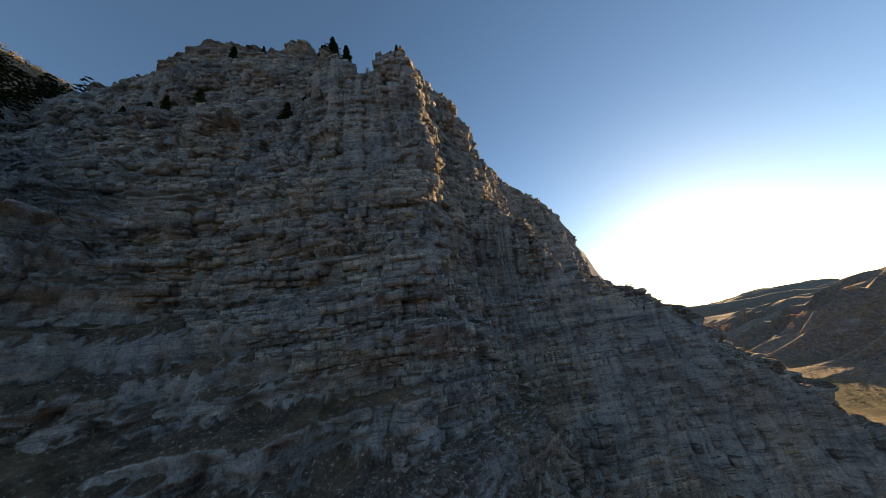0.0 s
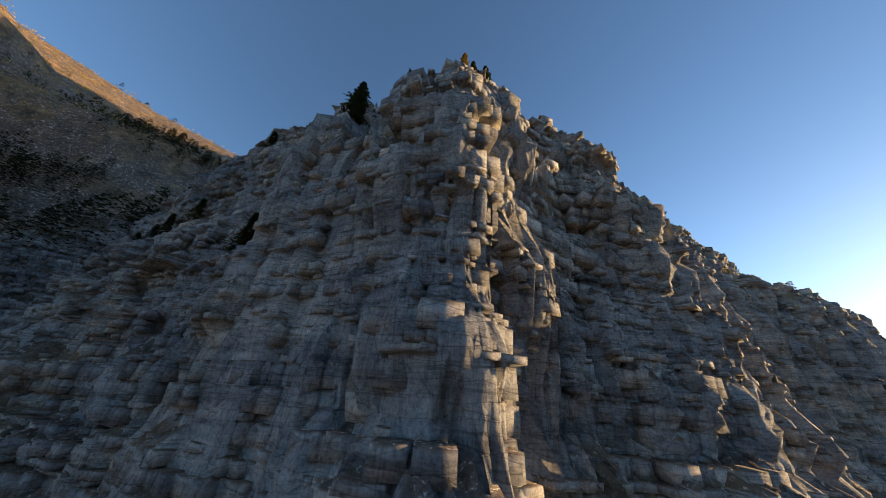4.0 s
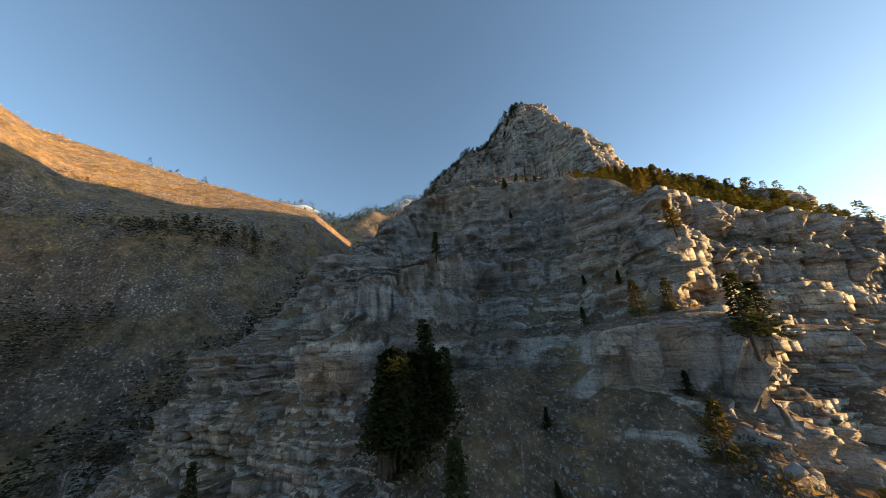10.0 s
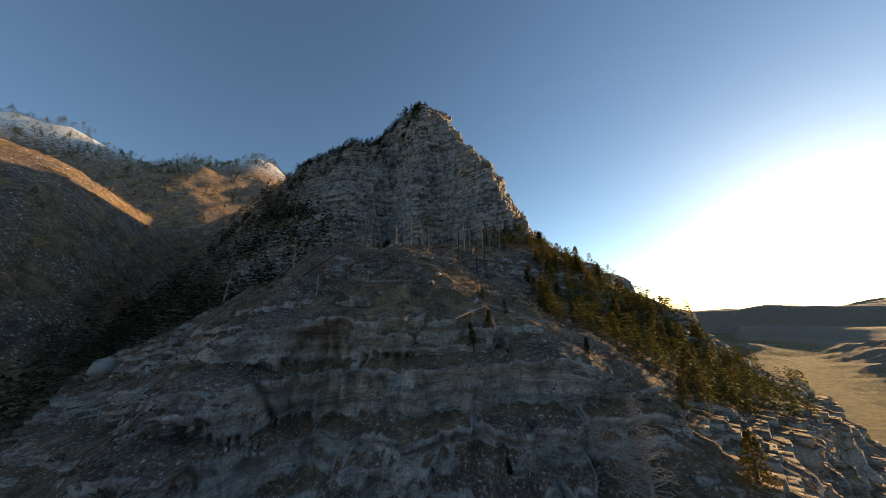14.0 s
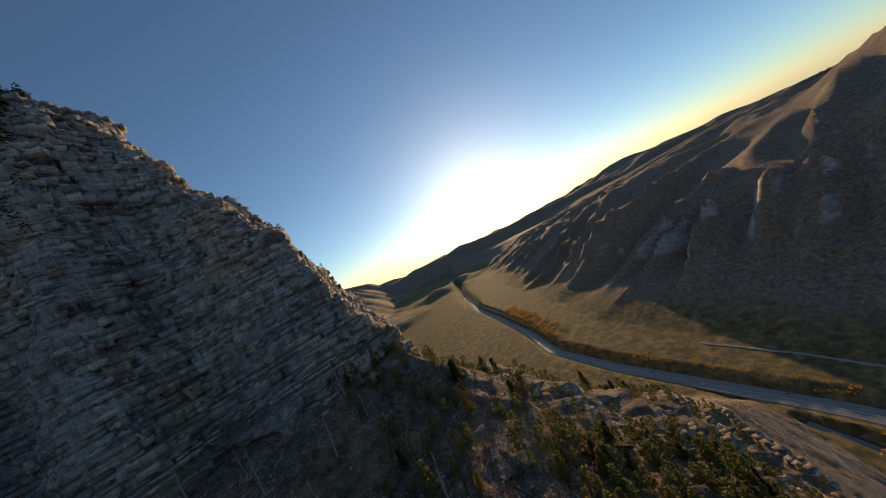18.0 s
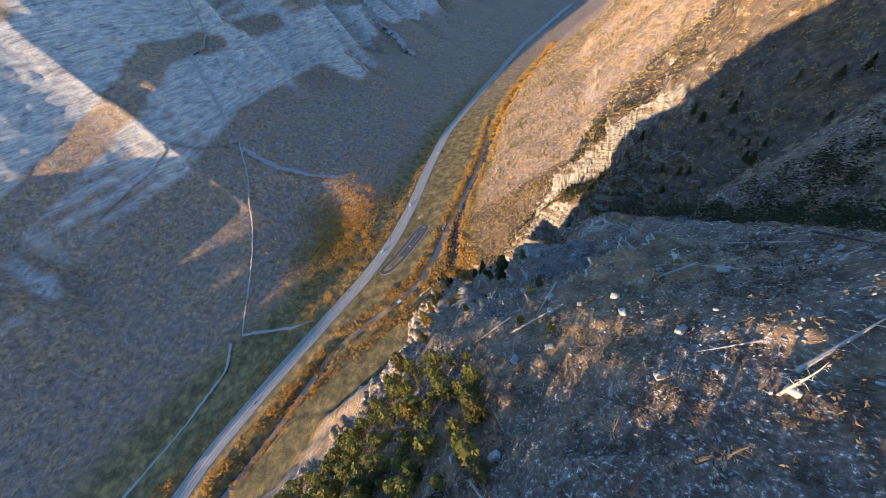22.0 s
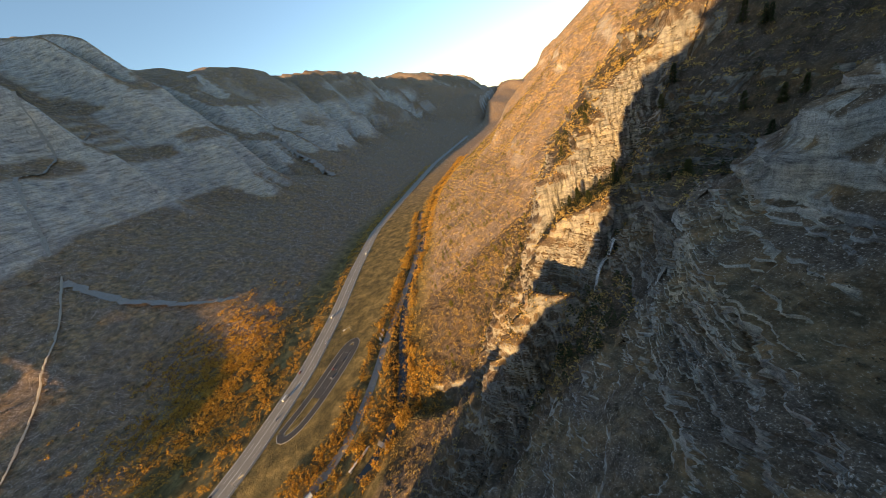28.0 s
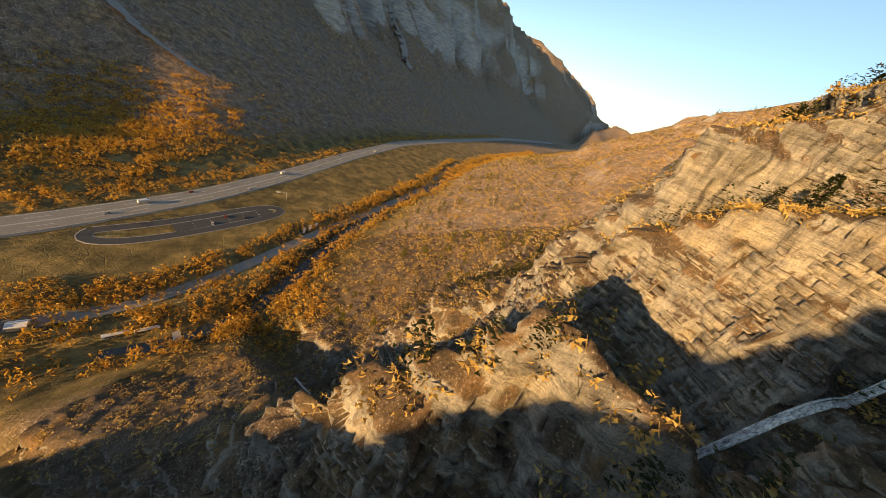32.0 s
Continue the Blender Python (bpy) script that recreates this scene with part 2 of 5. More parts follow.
    nw = knots(w2, [(-60, -3), (0, 0), (40, 12), (330, 150), (420, 215), (500, 330), (560, 370), (640, 500), (720, 560), (850, 690), (1100, 800), (2000, 860)])
    fan = np.exp(-((x - 425) / 105.0) ** 2 - ((y + 415) / 125.0) ** 2)
    h4 = fl + nw * crest * (1 - 0.75 * fan) + 24 * ribs * smooth(200, 500, w) * (1 - fan)
    # a hill added here so that its shadow falls across the highway
    h4 = h4 + 40 * np.exp(-((x - 1230) / 150.0) ** 2 - ((y - 860) / 170.0) ** 2)
    h4 = np.where(w < -10, fl - 3, h4)
    # low hills at the mouth, far ridges
    far = fl + 40 * smooth(1500, 2600, y) * (1 + fbm(x / 500.0, y / 500.0, x * 0, 3, 61)) + 18 * smooth(900, 1500, y) * vnoise(x / 160.0, y / 160.0, x * 0, 62)
    up = -377 + 560 * smooth(-2300, -3700, y + 0.25 * x) * smooth(-4850, -4100, y) * (1 + 0.25 * fbm(x / 420.0, y / 420.0, x * 0, 4, 63)) * (1 - 0.6 * smooth(-300, -1100, x))
    ring = np.hypot(x, y)
    rim = -377 + smooth(3900, 4600, ring) * (210 + 110 * smooth(3600, 4800, x) + 60 * fbm(x / 600.0, y / 600.0, x * 0, 3, 64)) * smooth(-200, 900, y + 0.8 * x)
    h = np.maximum(np.maximum(h, h4), np.maximum(np.maximum(far, up), rim))
    # flat ground beside the roads, river bed
    flat = smooth(34, 16, hd)
    h = h * (1 - flat) + (fl) * flat
    od, _, _, _ = near_line(x, y, OLD_ROAD)
    flat = smooth(14, 6, od) * smooth(900, 500, hd)
    h = h * (1 - flat) + (fl - 4) * flat
    rd, _, _, _ = near_line(x, y, RIVER)
    h = h - 5.0 * smooth(11, 5, rd) * smooth(-340, -365, h)
    return h


def blur(a, w):
    """Mean over a square window, twice."""
    for _ in range(2):
        for ax in (0, 1):
            p = np.pad(a, [(w + 1, w) if i == ax else (0, 0) for i in (0, 1)], mode="edge")
            c = np.cumsum(p, axis=ax)
            n = a.shape[ax]
            hi = np.take(c, np.arange(n) + 2 * w + 1, axis=ax)
            lo = np.take(c, np.arange(n), axis=ax)
            a = (hi - lo) / (2 * w + 1)
    return a


STRATA = ((24.0, 0.75, 11), (7.5, 0.7, 12), (2.3, 0.7, 13), (0.9, 0.7, 14))


FACES = {}


def land(name, xs, ys, holes=(), detail=1.0, sink=0.0):
    """A piece of the land on a grid, with its beds pushed out into ledges."""
    X, Y = np.meshgrid(xs, ys, indexing="ij")
    H = macro(X, Y)
    gx, gy = np.gradient(H, xs, ys)
    step0 = float(np.median(np.diff(xs)))
    w = max(1, int(5.0 / step0))
    gx, gy = blur(gx, w), blur(gy, w)
    sl = np.hypot(gx, gy)
    nx, ny = -gx / np.maximum(sl, 1e-3), -gy / np.maximum(sl, 1e-3)
    step = 1.4 * min(float(np.diff(xs).min()), float(np.diff(ys).min()))
    talus = vnoise(X / 38.0, Y / 38.0, H / 60.0, 71) + 0.6 * vnoise(X / 13.0, Y / 13.0, H / 13.0, 72)
    lo = 0.72 if step < 3 else 0.95
    cliff = smooth(lo, lo + 0.4, sl + 0.3 * talus)
    if step > 20:
        cliff = cliff * 0
    cliff = cliff * (1 - smooth(-115, -165, X) * smooth(-190, -140, Y) - smooth(-190, -240, X) * smooth(-330, -250, Y) * (1 - smooth(-190, -140, Y)))
    dip = 0.10 * Y - 0.05 * X + 1.6 * vnoise(X / 70.0, Y / 70.0, H * 0, 73)
    off = np.zeros_like(H)
    for B, riser, seed in STRATA:
        if B < 1.6 * step:
            continue
        q = (H + dip) / B + 0.08 * vnoise(X / 60.0, Y / 60.0, H * 0 + seed, seed)
        k = np.floor(q)
        fr = q - k
        thick = 0.76 + 0.14 * hash3(k, k * 0, k * 0, seed)
        r = np.where(fr < thick, 0.07 * fr / thick, 0.07 + 0.93 * (fr - thick) / (1 - thick))
        big = 0.35 if B > 20 else 1.0
        o = (fr - r - 0.34) * np.minimum(B / np.maximum(sl, 0.5), 0.6 * B) * big
        wx = X / (0.85 * B) + 0.5 * vnoise(X / B, Y / B, k, seed + 3)
        wy = Y / (0.85 * B) + 0.5 * vnoise(X / B, Y / B, k, seed + 5)
        o = o + 0.2 * big * big * B * hash3(np.floor(wx), np.floor(wy), k, seed + 4)
        if B == 7.5:
            o = o + 1.0 * hash3(np.floor(X / 2.7 + 0.8 * vnoise(X / 9, Y / 9, k * 0, 91)), np.floor(Y / 2.7 + 0.8 * vnoise(X / 9, Y / 9, k * 0, 92)), np.floor(k / 3), 93)
        off = off + o * (cliff if B > 3 else np.maximum(cliff, 0.25))
    off = off + cliff * (1.3 * fbm(X / 11.0, Y / 11.0, H / 30.0, 4, 81) * detail)
    off = off * (1 - (1 - smooth(2.2, 5.5, near_line(X, Y, GULLY)[0])) * smooth(-4, -30, Y))
    Z = H + (1 - cliff) * (0.9 * fbm(X / 5.0, Y / 5.0, H * 0, 3, 82) * min(1.0, 2.0 / step + 0.4)) * smooth(-372, -355, H)
    Z = Z + 0.35 * cliff * vnoise(X / 2.1, Y / 2.1, H / 2.1, 83) - sink
    PX, PY = X + nx * off, Y + ny * off
    V = np.stack([PX, PY, Z], -1).reshape(-1, 3)
    nxs, nys = len(xs), len(ys)
    idx = np.arange(nxs * nys).reshape(nxs, nys)
    quads = np.stack([idx[:-1, :-1], idx[1:, :-1], idx[1:, 1:], idx[:-1, 1:]], -1).reshape(-1, 4)
    cx, cy = 0.5 * (X[:-1, :-1] + X[1:, 1:]).ravel(), 0.5 * (Y[:-1, :-1] + Y[1:, 1:]).ravel()
    keep = np.ones(len(quads), bool)
    for x0, x1, y0, y1 in holes:
        keep &= ~((cx > x0) & (cx < x1) & (cy > y0) & (cy < y1))
    quads = quads[keep]
    me = bpy.data.meshes.new(name)
    me.vertices.add(len(V))
    me.vertices.foreach_set("co", V.ravel())
    me.loops.add(len(quads) * 4)
    me.loops.foreach_set("vertex_index", quads.ravel())
    me.polygons.add(len(quads))
    me.polygons.foreach_set("loop_start", np.arange(0, len(quads) * 4, 4))
    me.polygons.foreach_set("loop_total", np.full(len(quads), 4))
    if step > 3:
        me.polygons.foreach_set("use_smooth", np.ones(len(quads), bool))
    me.update()
    me.validate()
    ob = new(name, me)
    FACES[name] = (nx.ravel(), ny.ravel())
    return ob, V, cliff.ravel(), sl.ravel()


# ---------------------------------------------------------------- materials
def mat(name, rough=0.9):
    m = bpy.data.materials.new(name)
    m.use_nodes = True
    b = m.node_tree.nodes["Principled BSDF"]
    b.inputs["Roughness"].default_value = rough
    b.inputs["Specular IOR Level"].default_value = 0.25
    return m, m.node_tree.nodes, m.node_tree.links, b


def ramp(nodes, links, fac, stops):
    r = nodes.new("ShaderNodeValToRGB")
    while len(r.color_ramp.elements) < len(stops):
        r.color_ramp.elements.new(0.5)
    for el, (p, c) in zip(r.color_ramp.elements, stops):
        el.position, el.color = p, (*c, 1)
    links.new(fac, r.inputs[0])
    return r.outputs[0]


def tex(nodes, links, vec, scale, detail=6, rough=0.6, kind="ShaderNodeTexNoise"):
    n = nodes.new(kind)
    n.inputs["Scale"].default_value = scale
    if kind == "ShaderNodeTexNoise":
        n.inputs["Detail"].default_value, n.inputs["Roughness"].default_value = detail, rough
    if vec is not None:
        links.new(vec, n.inputs["Vector"])
    return n.outputs[0]


def mixc(nodes, links, fac, a, b, how="MIX"):
    n = nodes.new("ShaderNodeMix")
    n.data_type, n.blend_type = "RGBA", how
    for sock, v in ((n.inputs[0], fac), (n.inputs[6], a), (n.inputs[7], b)):
        if hasattr(v, "links"):
            links.new(v, sock)
        elif isinstance(v, tuple):
            sock.default_value = (*v, 1)
        else:
            sock.default_value = v
    return n.outputs[2]


def scaled(nodes, links, vec, s):
    n = nodes.new("ShaderNodeVectorMath")
    n.operation = "MULTIPLY"
    links.new(vec, n.inputs[0])
    n.inputs[1].default_value = s
    return n.outputs[0]


def land_material(name, bump=0.6, fine=1.0, pale=1.0, dry=1.0, island=False, bare=0.70):
    """Bedded grey limestone on the steep, brown soil, scrub and stones on the gentle ground, snow high up."""
    m, N, L, b = mat(name, 0.92)
    geo = N.new("ShaderNodeNewGeometry")
    P = geo.outputs["Position"]
    sep = N.new("ShaderNodeSeparateXYZ")
    L.new(geo.outputs["Normal"], sep.inputs[0])
    pos = N.new("ShaderNodeSeparateXYZ")
    L.new(P, pos.inputs[0])
    beds = tex(N, L, scaled(N, L, P, (0.09, 0.09, 0.6)), 1.0 * fine, 9, 0.72)
    blotch = tex(N, L, P, 0.045, 6, 0.6)
    grain = tex(N, L, P, 2.2 * fine, 9, 0.75)
    streak = tex(N, L, scaled(N, L, P, (0.5, 0.5, 0.04)), 1.0, 6, 0.65)
    rock = ramp(N, L, beds, [(0.34, (0.14, 0.135, 0.13)), (0.43, (0.29, 0.28, 0.27)), (0.55, (0.41, 0.395, 0.37)), (0.7, (0.54, 0.51, 0.465))])
    tint = ramp(N, L, blotch, [(0.35, (0.7, 0.71, 0.74)), (0.5, (0.97, 0.95, 0.92)), (0.68, (1.12, 0.97, 0.77))])
    rock = mixc(N, L, 0.8, rock, tint, "MULTIPLY")
    cracks = tex(N, L, scaled(N, L, P, (0.07, 0.07, 1.3)), 1.0 * fine, 4, 0.55)
    cr = ramp(N, L, cracks, [(0.40, (1, 1, 1)), (0.425, (0.32, 0.3, 0.3)), (0.45, (1, 1, 1))])
    joints = tex(N, L, scaled(N, L, P, (0.9, 0.9, 0.06)), 1.0 * fine, 3, 0.5)
    jt = ramp(N, L, joints, [(0.43, (1, 1, 1)), (0.45, (0.5, 0.48, 0.46)), (0.47, (1, 1, 1))])
    rock = mixc(N, L, 0.6, rock, cr, "MULTIPLY")
    rock = mixc(N, L, 0.6, rock, jt, "MULTIPLY")
    wv = N.new("ShaderNodeVectorMath")
    wv.operation = "MULTIPLY_ADD"
    L.new(tex(N, L, P, 0.5 * fine, 2, 0.5), wv.inputs[0])
    wv.inputs[1].default_value = (1.2 / fine, 1.2 / fine, 0.5 / fine)
    L.new(P, wv.inputs[2])
    vor = N.new("ShaderNodeTexVoronoi")
    vor.feature = "DISTANCE_TO_EDGE"
    vor.inputs["Scale"].default_value = 1.0 * fine
    L.new(scaled(N, L, wv.outputs[0], (0.22, 0.22, 1.1)), vor.inputs["Vector"])
    edge = ramp(N, L, vor.outputs[0], [(0.0, (0.35, 0.34, 0.33)), (0.02, (0.85, 0.85, 0.85)), (0.06, (1, 1, 1))])
    rock = mixc(N, L, 0.55, rock, edge, "MULTIPLY")
    speck = ramp(N, L, tex(N, L, P, 3.5 * fine, 8, 0.8), [(0.36, (0.42, 0.42, 0.42)), (0.5, (1, 1, 1)), (0.64, (1.4, 1.37, 1.32))])
    rock = mixc(N, L, 0.8, rock, speck, "MULTIPLY")
    if island:
        one = ramp(N, L, geo.outputs["Random Per Island"], [(0.0, (0.62, 0.62, 0.64)), (0.4, (0.95, 0.94, 0.92)), (0.8, (1.1, 1.08, 1.04)), (1.0, (1.3, 1.2, 1.05))])
        rock = mixc(N, L, 1.0, rock, one, "MULTIPLY")
    dark = ramp(N, L, streak, [(0.38, (0.5, 0.5, 0.52)), (0.55, (1, 1, 1))])
    rock = mixc(N, L, 0.6, rock, dark, "MULTIPLY")
    soil = ramp(N, L, grain, [(0.3, (0.045, 0.036, 0.028)), (0.5, (0.12, 0.095, 0.075)), (0.58, (0.19, 0.155, 0.12)), (0.62, (0.55, 0.53, 0.5))])
    scrubn = tex(N, L, P, 0.16, 7, 0.7)
    scrub = ramp(N, L, scrubn, [(0.38, (0.07, 0.06, 0.03)), (0.5, (0.18, 0.125, 0.065)), (0.62, (0.30, 0.18, 0.08))])
    sm = ramp(N, L, blotch, [(0.42, (0, 0, 0)), (0.6, (1, 1, 1))])
    gentle = mixc(N, L, sm, soil, scrub)
    gentle = mixc(N, L, 0.35, gentle, soil)
    nz = N.new("ShaderNodeMath")
    nz.operation = "MULTIPLY_ADD"
    L.new(grain, nz.inputs[0])
    nz.inputs[1].default_value = 0.35
    L.new(sep.outputs[2], nz.inputs[2])
    wx = N.new("ShaderNodeMapRange")
    wx.inputs[1].default_value, wx.inputs[2].default_value, wx.inputs[4].default_value = -110.0, -160.0, 0.45
    L.new(pos.outputs[0], wx.inputs[0])
    wy = N.new("ShaderNodeMapRange")
    wy.inputs[1].default_value, wy.inputs[2].default_value = -340.0, -280.0
    L.new(pos.outputs[1], wy.inputs[0])
    cover = N.new("ShaderNodeMath")
    cover.operation = "MULTIPLY_ADD"
    L.new(wx.outputs[0], cover.inputs[0])
    L.new(wy.outputs[0], cover.inputs[1])
    L.new(nz.outputs[0], cover.inputs[2])
    steep = ramp(N, L, cover.outputs[0], [(bare, (0, 0, 0)), (bare + 0.15, (1, 1, 1))])
    rock = mixc(N, L, 1.0, rock, (pale, pale, pale), "MULTIPLY")
    mott = ramp(N, L, tex(N, L, P, 0.3 * fine, 9, 0.75), [(0.36, (0.5, 0.48, 0.46)), (0.5, (0.95, 0.95, 0.95)), (0.64, (1.45, 1.42, 1.36))])
    gentle = mixc(N, L, 0.9, gentle, mott, "MULTIPLY")
    flat = N.new("ShaderNodeMapRange")
    flat.inputs[1].default_value, flat.inputs[2].default_value = -352.0, -366.0
    L.new(pos.outputs[2], flat.inputs[0])
    meadow = ramp(N, L, tex(N, L, P, 0.06, 8, 0.7), [(0.35, (0.045, 0.04, 0.018)), (0.5, (0.10, 0.08, 0.034)), (0.65, (0.20, 0.15, 0.06))])
    gentle = mixc(N, L, flat.outputs[0], gentle, meadow)
    # dry scales the gentle ground's brightness, lowered for the shaded bowl
    gentle = mixc(N, L, 1.0, gentle, (dry, 0.92 * dry, 0.90 * dry), "MULTIPLY")
    col = mixc(N, L, steep, rock, gentle)
    # snow high on the mountain behind
    alt = N.new("ShaderNodeMath")
    alt.operation = "MULTIPLY_ADD"
    L.new(scrubn, alt.inputs[0])
    alt.inputs[1].default_value = 500.0
    L.new(pos.outputs[2], alt.inputs[2])
    snow = N.new("ShaderNodeMapRange")
    snow.inputs[1].default_value, snow.inputs[2].default_value = 700.0, 800.0
    L.new(alt.outputs[0], snow.inputs[0])
    west = N.new("ShaderNodeMapRange")
    west.inputs[1].default_value, west.inputs[2].default_value = -450.0, -600.0
    L.new(pos.outputs[0], west.inputs[0])
    sn = N.new("ShaderNodeMath")
    sn.operation = "MULTIPLY"
    L.new(snow.outputs[0], sn.inputs[0])
    L.new(west.outputs[0], sn.inputs[1])
    col = mixc(N, L, sn.outputs[0], col, (0.75, 0.78, 0.82))
    L.new(col, b.inputs["Base Color"])
    h = N.new("ShaderNodeMath")
    h.operation = "ADD"
    L.new(beds, h.inputs[0])
    L.new(grain, h.inputs[1])
    h2 = N.new("ShaderNodeMath")
    h2.operation = "MULTIPLY_ADD"
    L.new(edge, h2.inputs[0])
    h2.inputs[1].default_value = 0.45
    L.new(h.outputs[0], h2.inputs[2])
    bp = N.new("ShaderNodeBump")
    bp.inputs["Strength"].default_value, bp.inputs["Distance"].default_value = bump, 0.5 / fine
    L.new(h2.outputs[0], bp.inputs["Height"])
    L.new(bp.outputs[0], b.inputs["Normal"])
    return m


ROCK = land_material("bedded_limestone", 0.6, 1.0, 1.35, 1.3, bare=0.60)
# the bowl's shade is put into darker copies of the limestone
SHADE_ROCK = land_material("damp_limestone", 0.6, 1.0, 0.8, 0.8, bare=0.52)
SHADE_BLOCKS = land_material("damp_limestone_blocks", 0.5, 1.0, 0.8, 0.9, True)
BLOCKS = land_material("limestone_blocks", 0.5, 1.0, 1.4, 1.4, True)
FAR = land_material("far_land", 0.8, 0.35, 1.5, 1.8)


def plain(name, c1, c2, scale=2.0, rough=0.85, bump=0.2):
    m, N, L, b = mat(name, rough)
    geo = N.new("ShaderNodeNewGeometry")
    n = tex(N, L, geo.outputs["Position"], scale, 6, 0.65)
    L.new(ramp(N, L, n, [(0.3, c1), (0.7, c2)]), b.inputs["Base Color"])
    bp = N.new("ShaderNodeBump")
    bp.inputs["Strength"].default_value = bump
    bp.inputs["Distance"].default_value = 0.1
    L.new(n, bp.inputs["Height"])
    L.new(bp.outputs[0], b.inputs["Normal"])
    return m


ASPHALT = plain("asphalt", (0.22, 0.205, 0.18), (0.30, 0.28, 0.25), 0.6, 0.55)
PAINT = plain("road_paint", (0.6, 0.6, 0.58), (0.8, 0.8, 0.78), 3.0, 0.7)


def ribbon(name, line, half, lift, material, kind="structure", label="", category="", z=None, cross=None):
    """A strip along a polyline, laid on the valley floor."""
    pts = []
    for a, b in zip(line[:-1], line[1:]):
        n = max(2, int(math.hypot(b[0] - a[0], b[1] - a[1]) / 12))
        pts += [(a[0] + (b[0] - a[0]) * i / n, a[1] + (b[1] - a[1]) * i / n) for i in range(n)]
    pts.append(line[-1][:2])
    P = np.array(pts, float)
    for _ in range(6):
        P[1:-1] = 0.25 * P[:-2] + 0.5 * P[1:-1] + 0.25 * P[2:]
    T = np.gradient(P, axis=0)
    T /= np.linalg.norm(T, axis=1)[:, None]
    Nn = np.stack([-T[:, 1], T[:, 0]], 1)
    Z = floor_height(P[:, 0], P[:, 1]) + lift if z is None else np.full(len(P), z)
    bm = bmesh.new()
    prof = cross or [(-half, -0.4), (-half, 0), (half, 0), (half, -0.4)]
    rows = [[bm.verts.new((p[0] + n[0] * o, p[1] + n[1] * o, zz + dz)) for o, dz in prof] for p, n, zz in zip(P, Nn, Z)]
    for r0, r1 in zip(rows[:-1], rows[1:]):
        for i in range(len(prof) - 1):
            bm.faces.new((r0[i], r1[i], r1[i + 1], r0[i + 1]))
    bmesh.ops.recalc_face_normals(bm, faces=bm.faces)
    me = bpy.data.meshes.new(name)
    bm.to_mesh(me)
    bm.free()
    me.materials.append(material)
    return tagged(new(name, me), label, category, kind=kind), P, Nn, Z


# ---------------------------------------------------------------- the land
NEAR = (-110, 140, -140, 66)
TOP = (-170, 150, 66, 240)
BOWL = (-210, 140, -430, -140)
MID = (-720, 1120, -1700, 1500)


def axis(a, b, s):
    return np.linspace(a, b, int(round((b - a) / s)) + 1)


def inner(r, m):
    return (r[0] + m, r[1] - m, r[2] + m, r[3] - m)


def joined(*runs):
    """An axis of stretches (start, end, step), finer where the cliffs stand."""
    return np.unique(np.concatenate([axis(a, b, c) for a, b, c in runs]).round(4))


ridge, RV, RC, RS = land("ridge_cliff", joined((-110, -30, 0.7), (-30, 30, 0.38), (30, 80, 0.3), (80, 140, 0.7)), joined((-140, -84, 0.6), (-84, -40, 0.18), (-40, 66, 0.38)))
top, TV, TC, TS = land("summit_cliff", joined((-170, -90, 1.2), (-90, 30, 0.55), (30, 150, 1.1)), joined((66, 104, 0.8), (104, 150, 0.3), (150, 240, 1.2)))
bowl, BV, BC, BS = land("falls_bowl", joined((-210, -110, 1.4), (-110, 40, 0.55), (40, 140, 1.2)), joined((-430, -300, 1.3), (-300, -140, 0.55)))
mid, MV, MC, MS = land("ground", axis(MID[0], MID[1], 6.5), axis(MID[2], MID[3], 6.5), [inner(NEAR, 4), inner(TOP, 4), inner(BOWL, 4)])
far, FV, FC, FS = land("distant_land", axis(-4900, 4900, 40), axis(-4900, 4900, 40), [inner(MID, 40)], sink=4.0)
for ob, m in ((ridge, ROCK), (top, ROCK), (bowl, SHADE_ROCK), (mid, FAR), (far, FAR)):
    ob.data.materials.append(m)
tagged(ridge, "steep bedded grey limestone ridge with ledges and gullies", "cliff", kind="structure")
tagged(top, "jagged limestone summit cliff above a burnt slope", "cliff", kind="structure")
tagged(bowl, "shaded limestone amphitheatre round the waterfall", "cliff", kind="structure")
tagged(mid, "canyon slopes and valley floor with brown autumn scrub", "ground", kind="structure")
tagged(far, "distant hills and hazy ridges at the horizon", "ground", kind="structure")

highway, HP, HN, HZ = ribbon("highway", HIGHWAY[1:-2], 13.0, 0.6, ASPHALT, label="four-lane grey asphalt highway along the canyon floor", category="road", cross=[(-15, -1.0), (-12.5, 0), (12.5, 0), (15, -1.0)])


# ---------------------------------------------------------------- standing on the land
def raster(V, r, cell):
    nx, ny = int((r[1] - r[0]) / cell) + 1, int((r[3] - r[2]) / cell) + 1
    g = np.full((nx, ny), -1e9)
    ix, iy = np.floor((V[:, 0] - r[0]) / cell).astype(int), np.floor((V[:, 1] - r[2]) / cell).astype(int)
    ok = (ix >= 0) & (iy >= 0) & (ix < nx) & (iy < ny)
    np.maximum.at(g, (ix[ok], iy[ok]), V[ok, 2])
    return g, r, cell


GRIDS = [raster(RV, NEAR, 0.9), raster(TV, TOP, 1.6), raster(BV, BOWL, 1.6), raster(MV, MID, 8.0)]


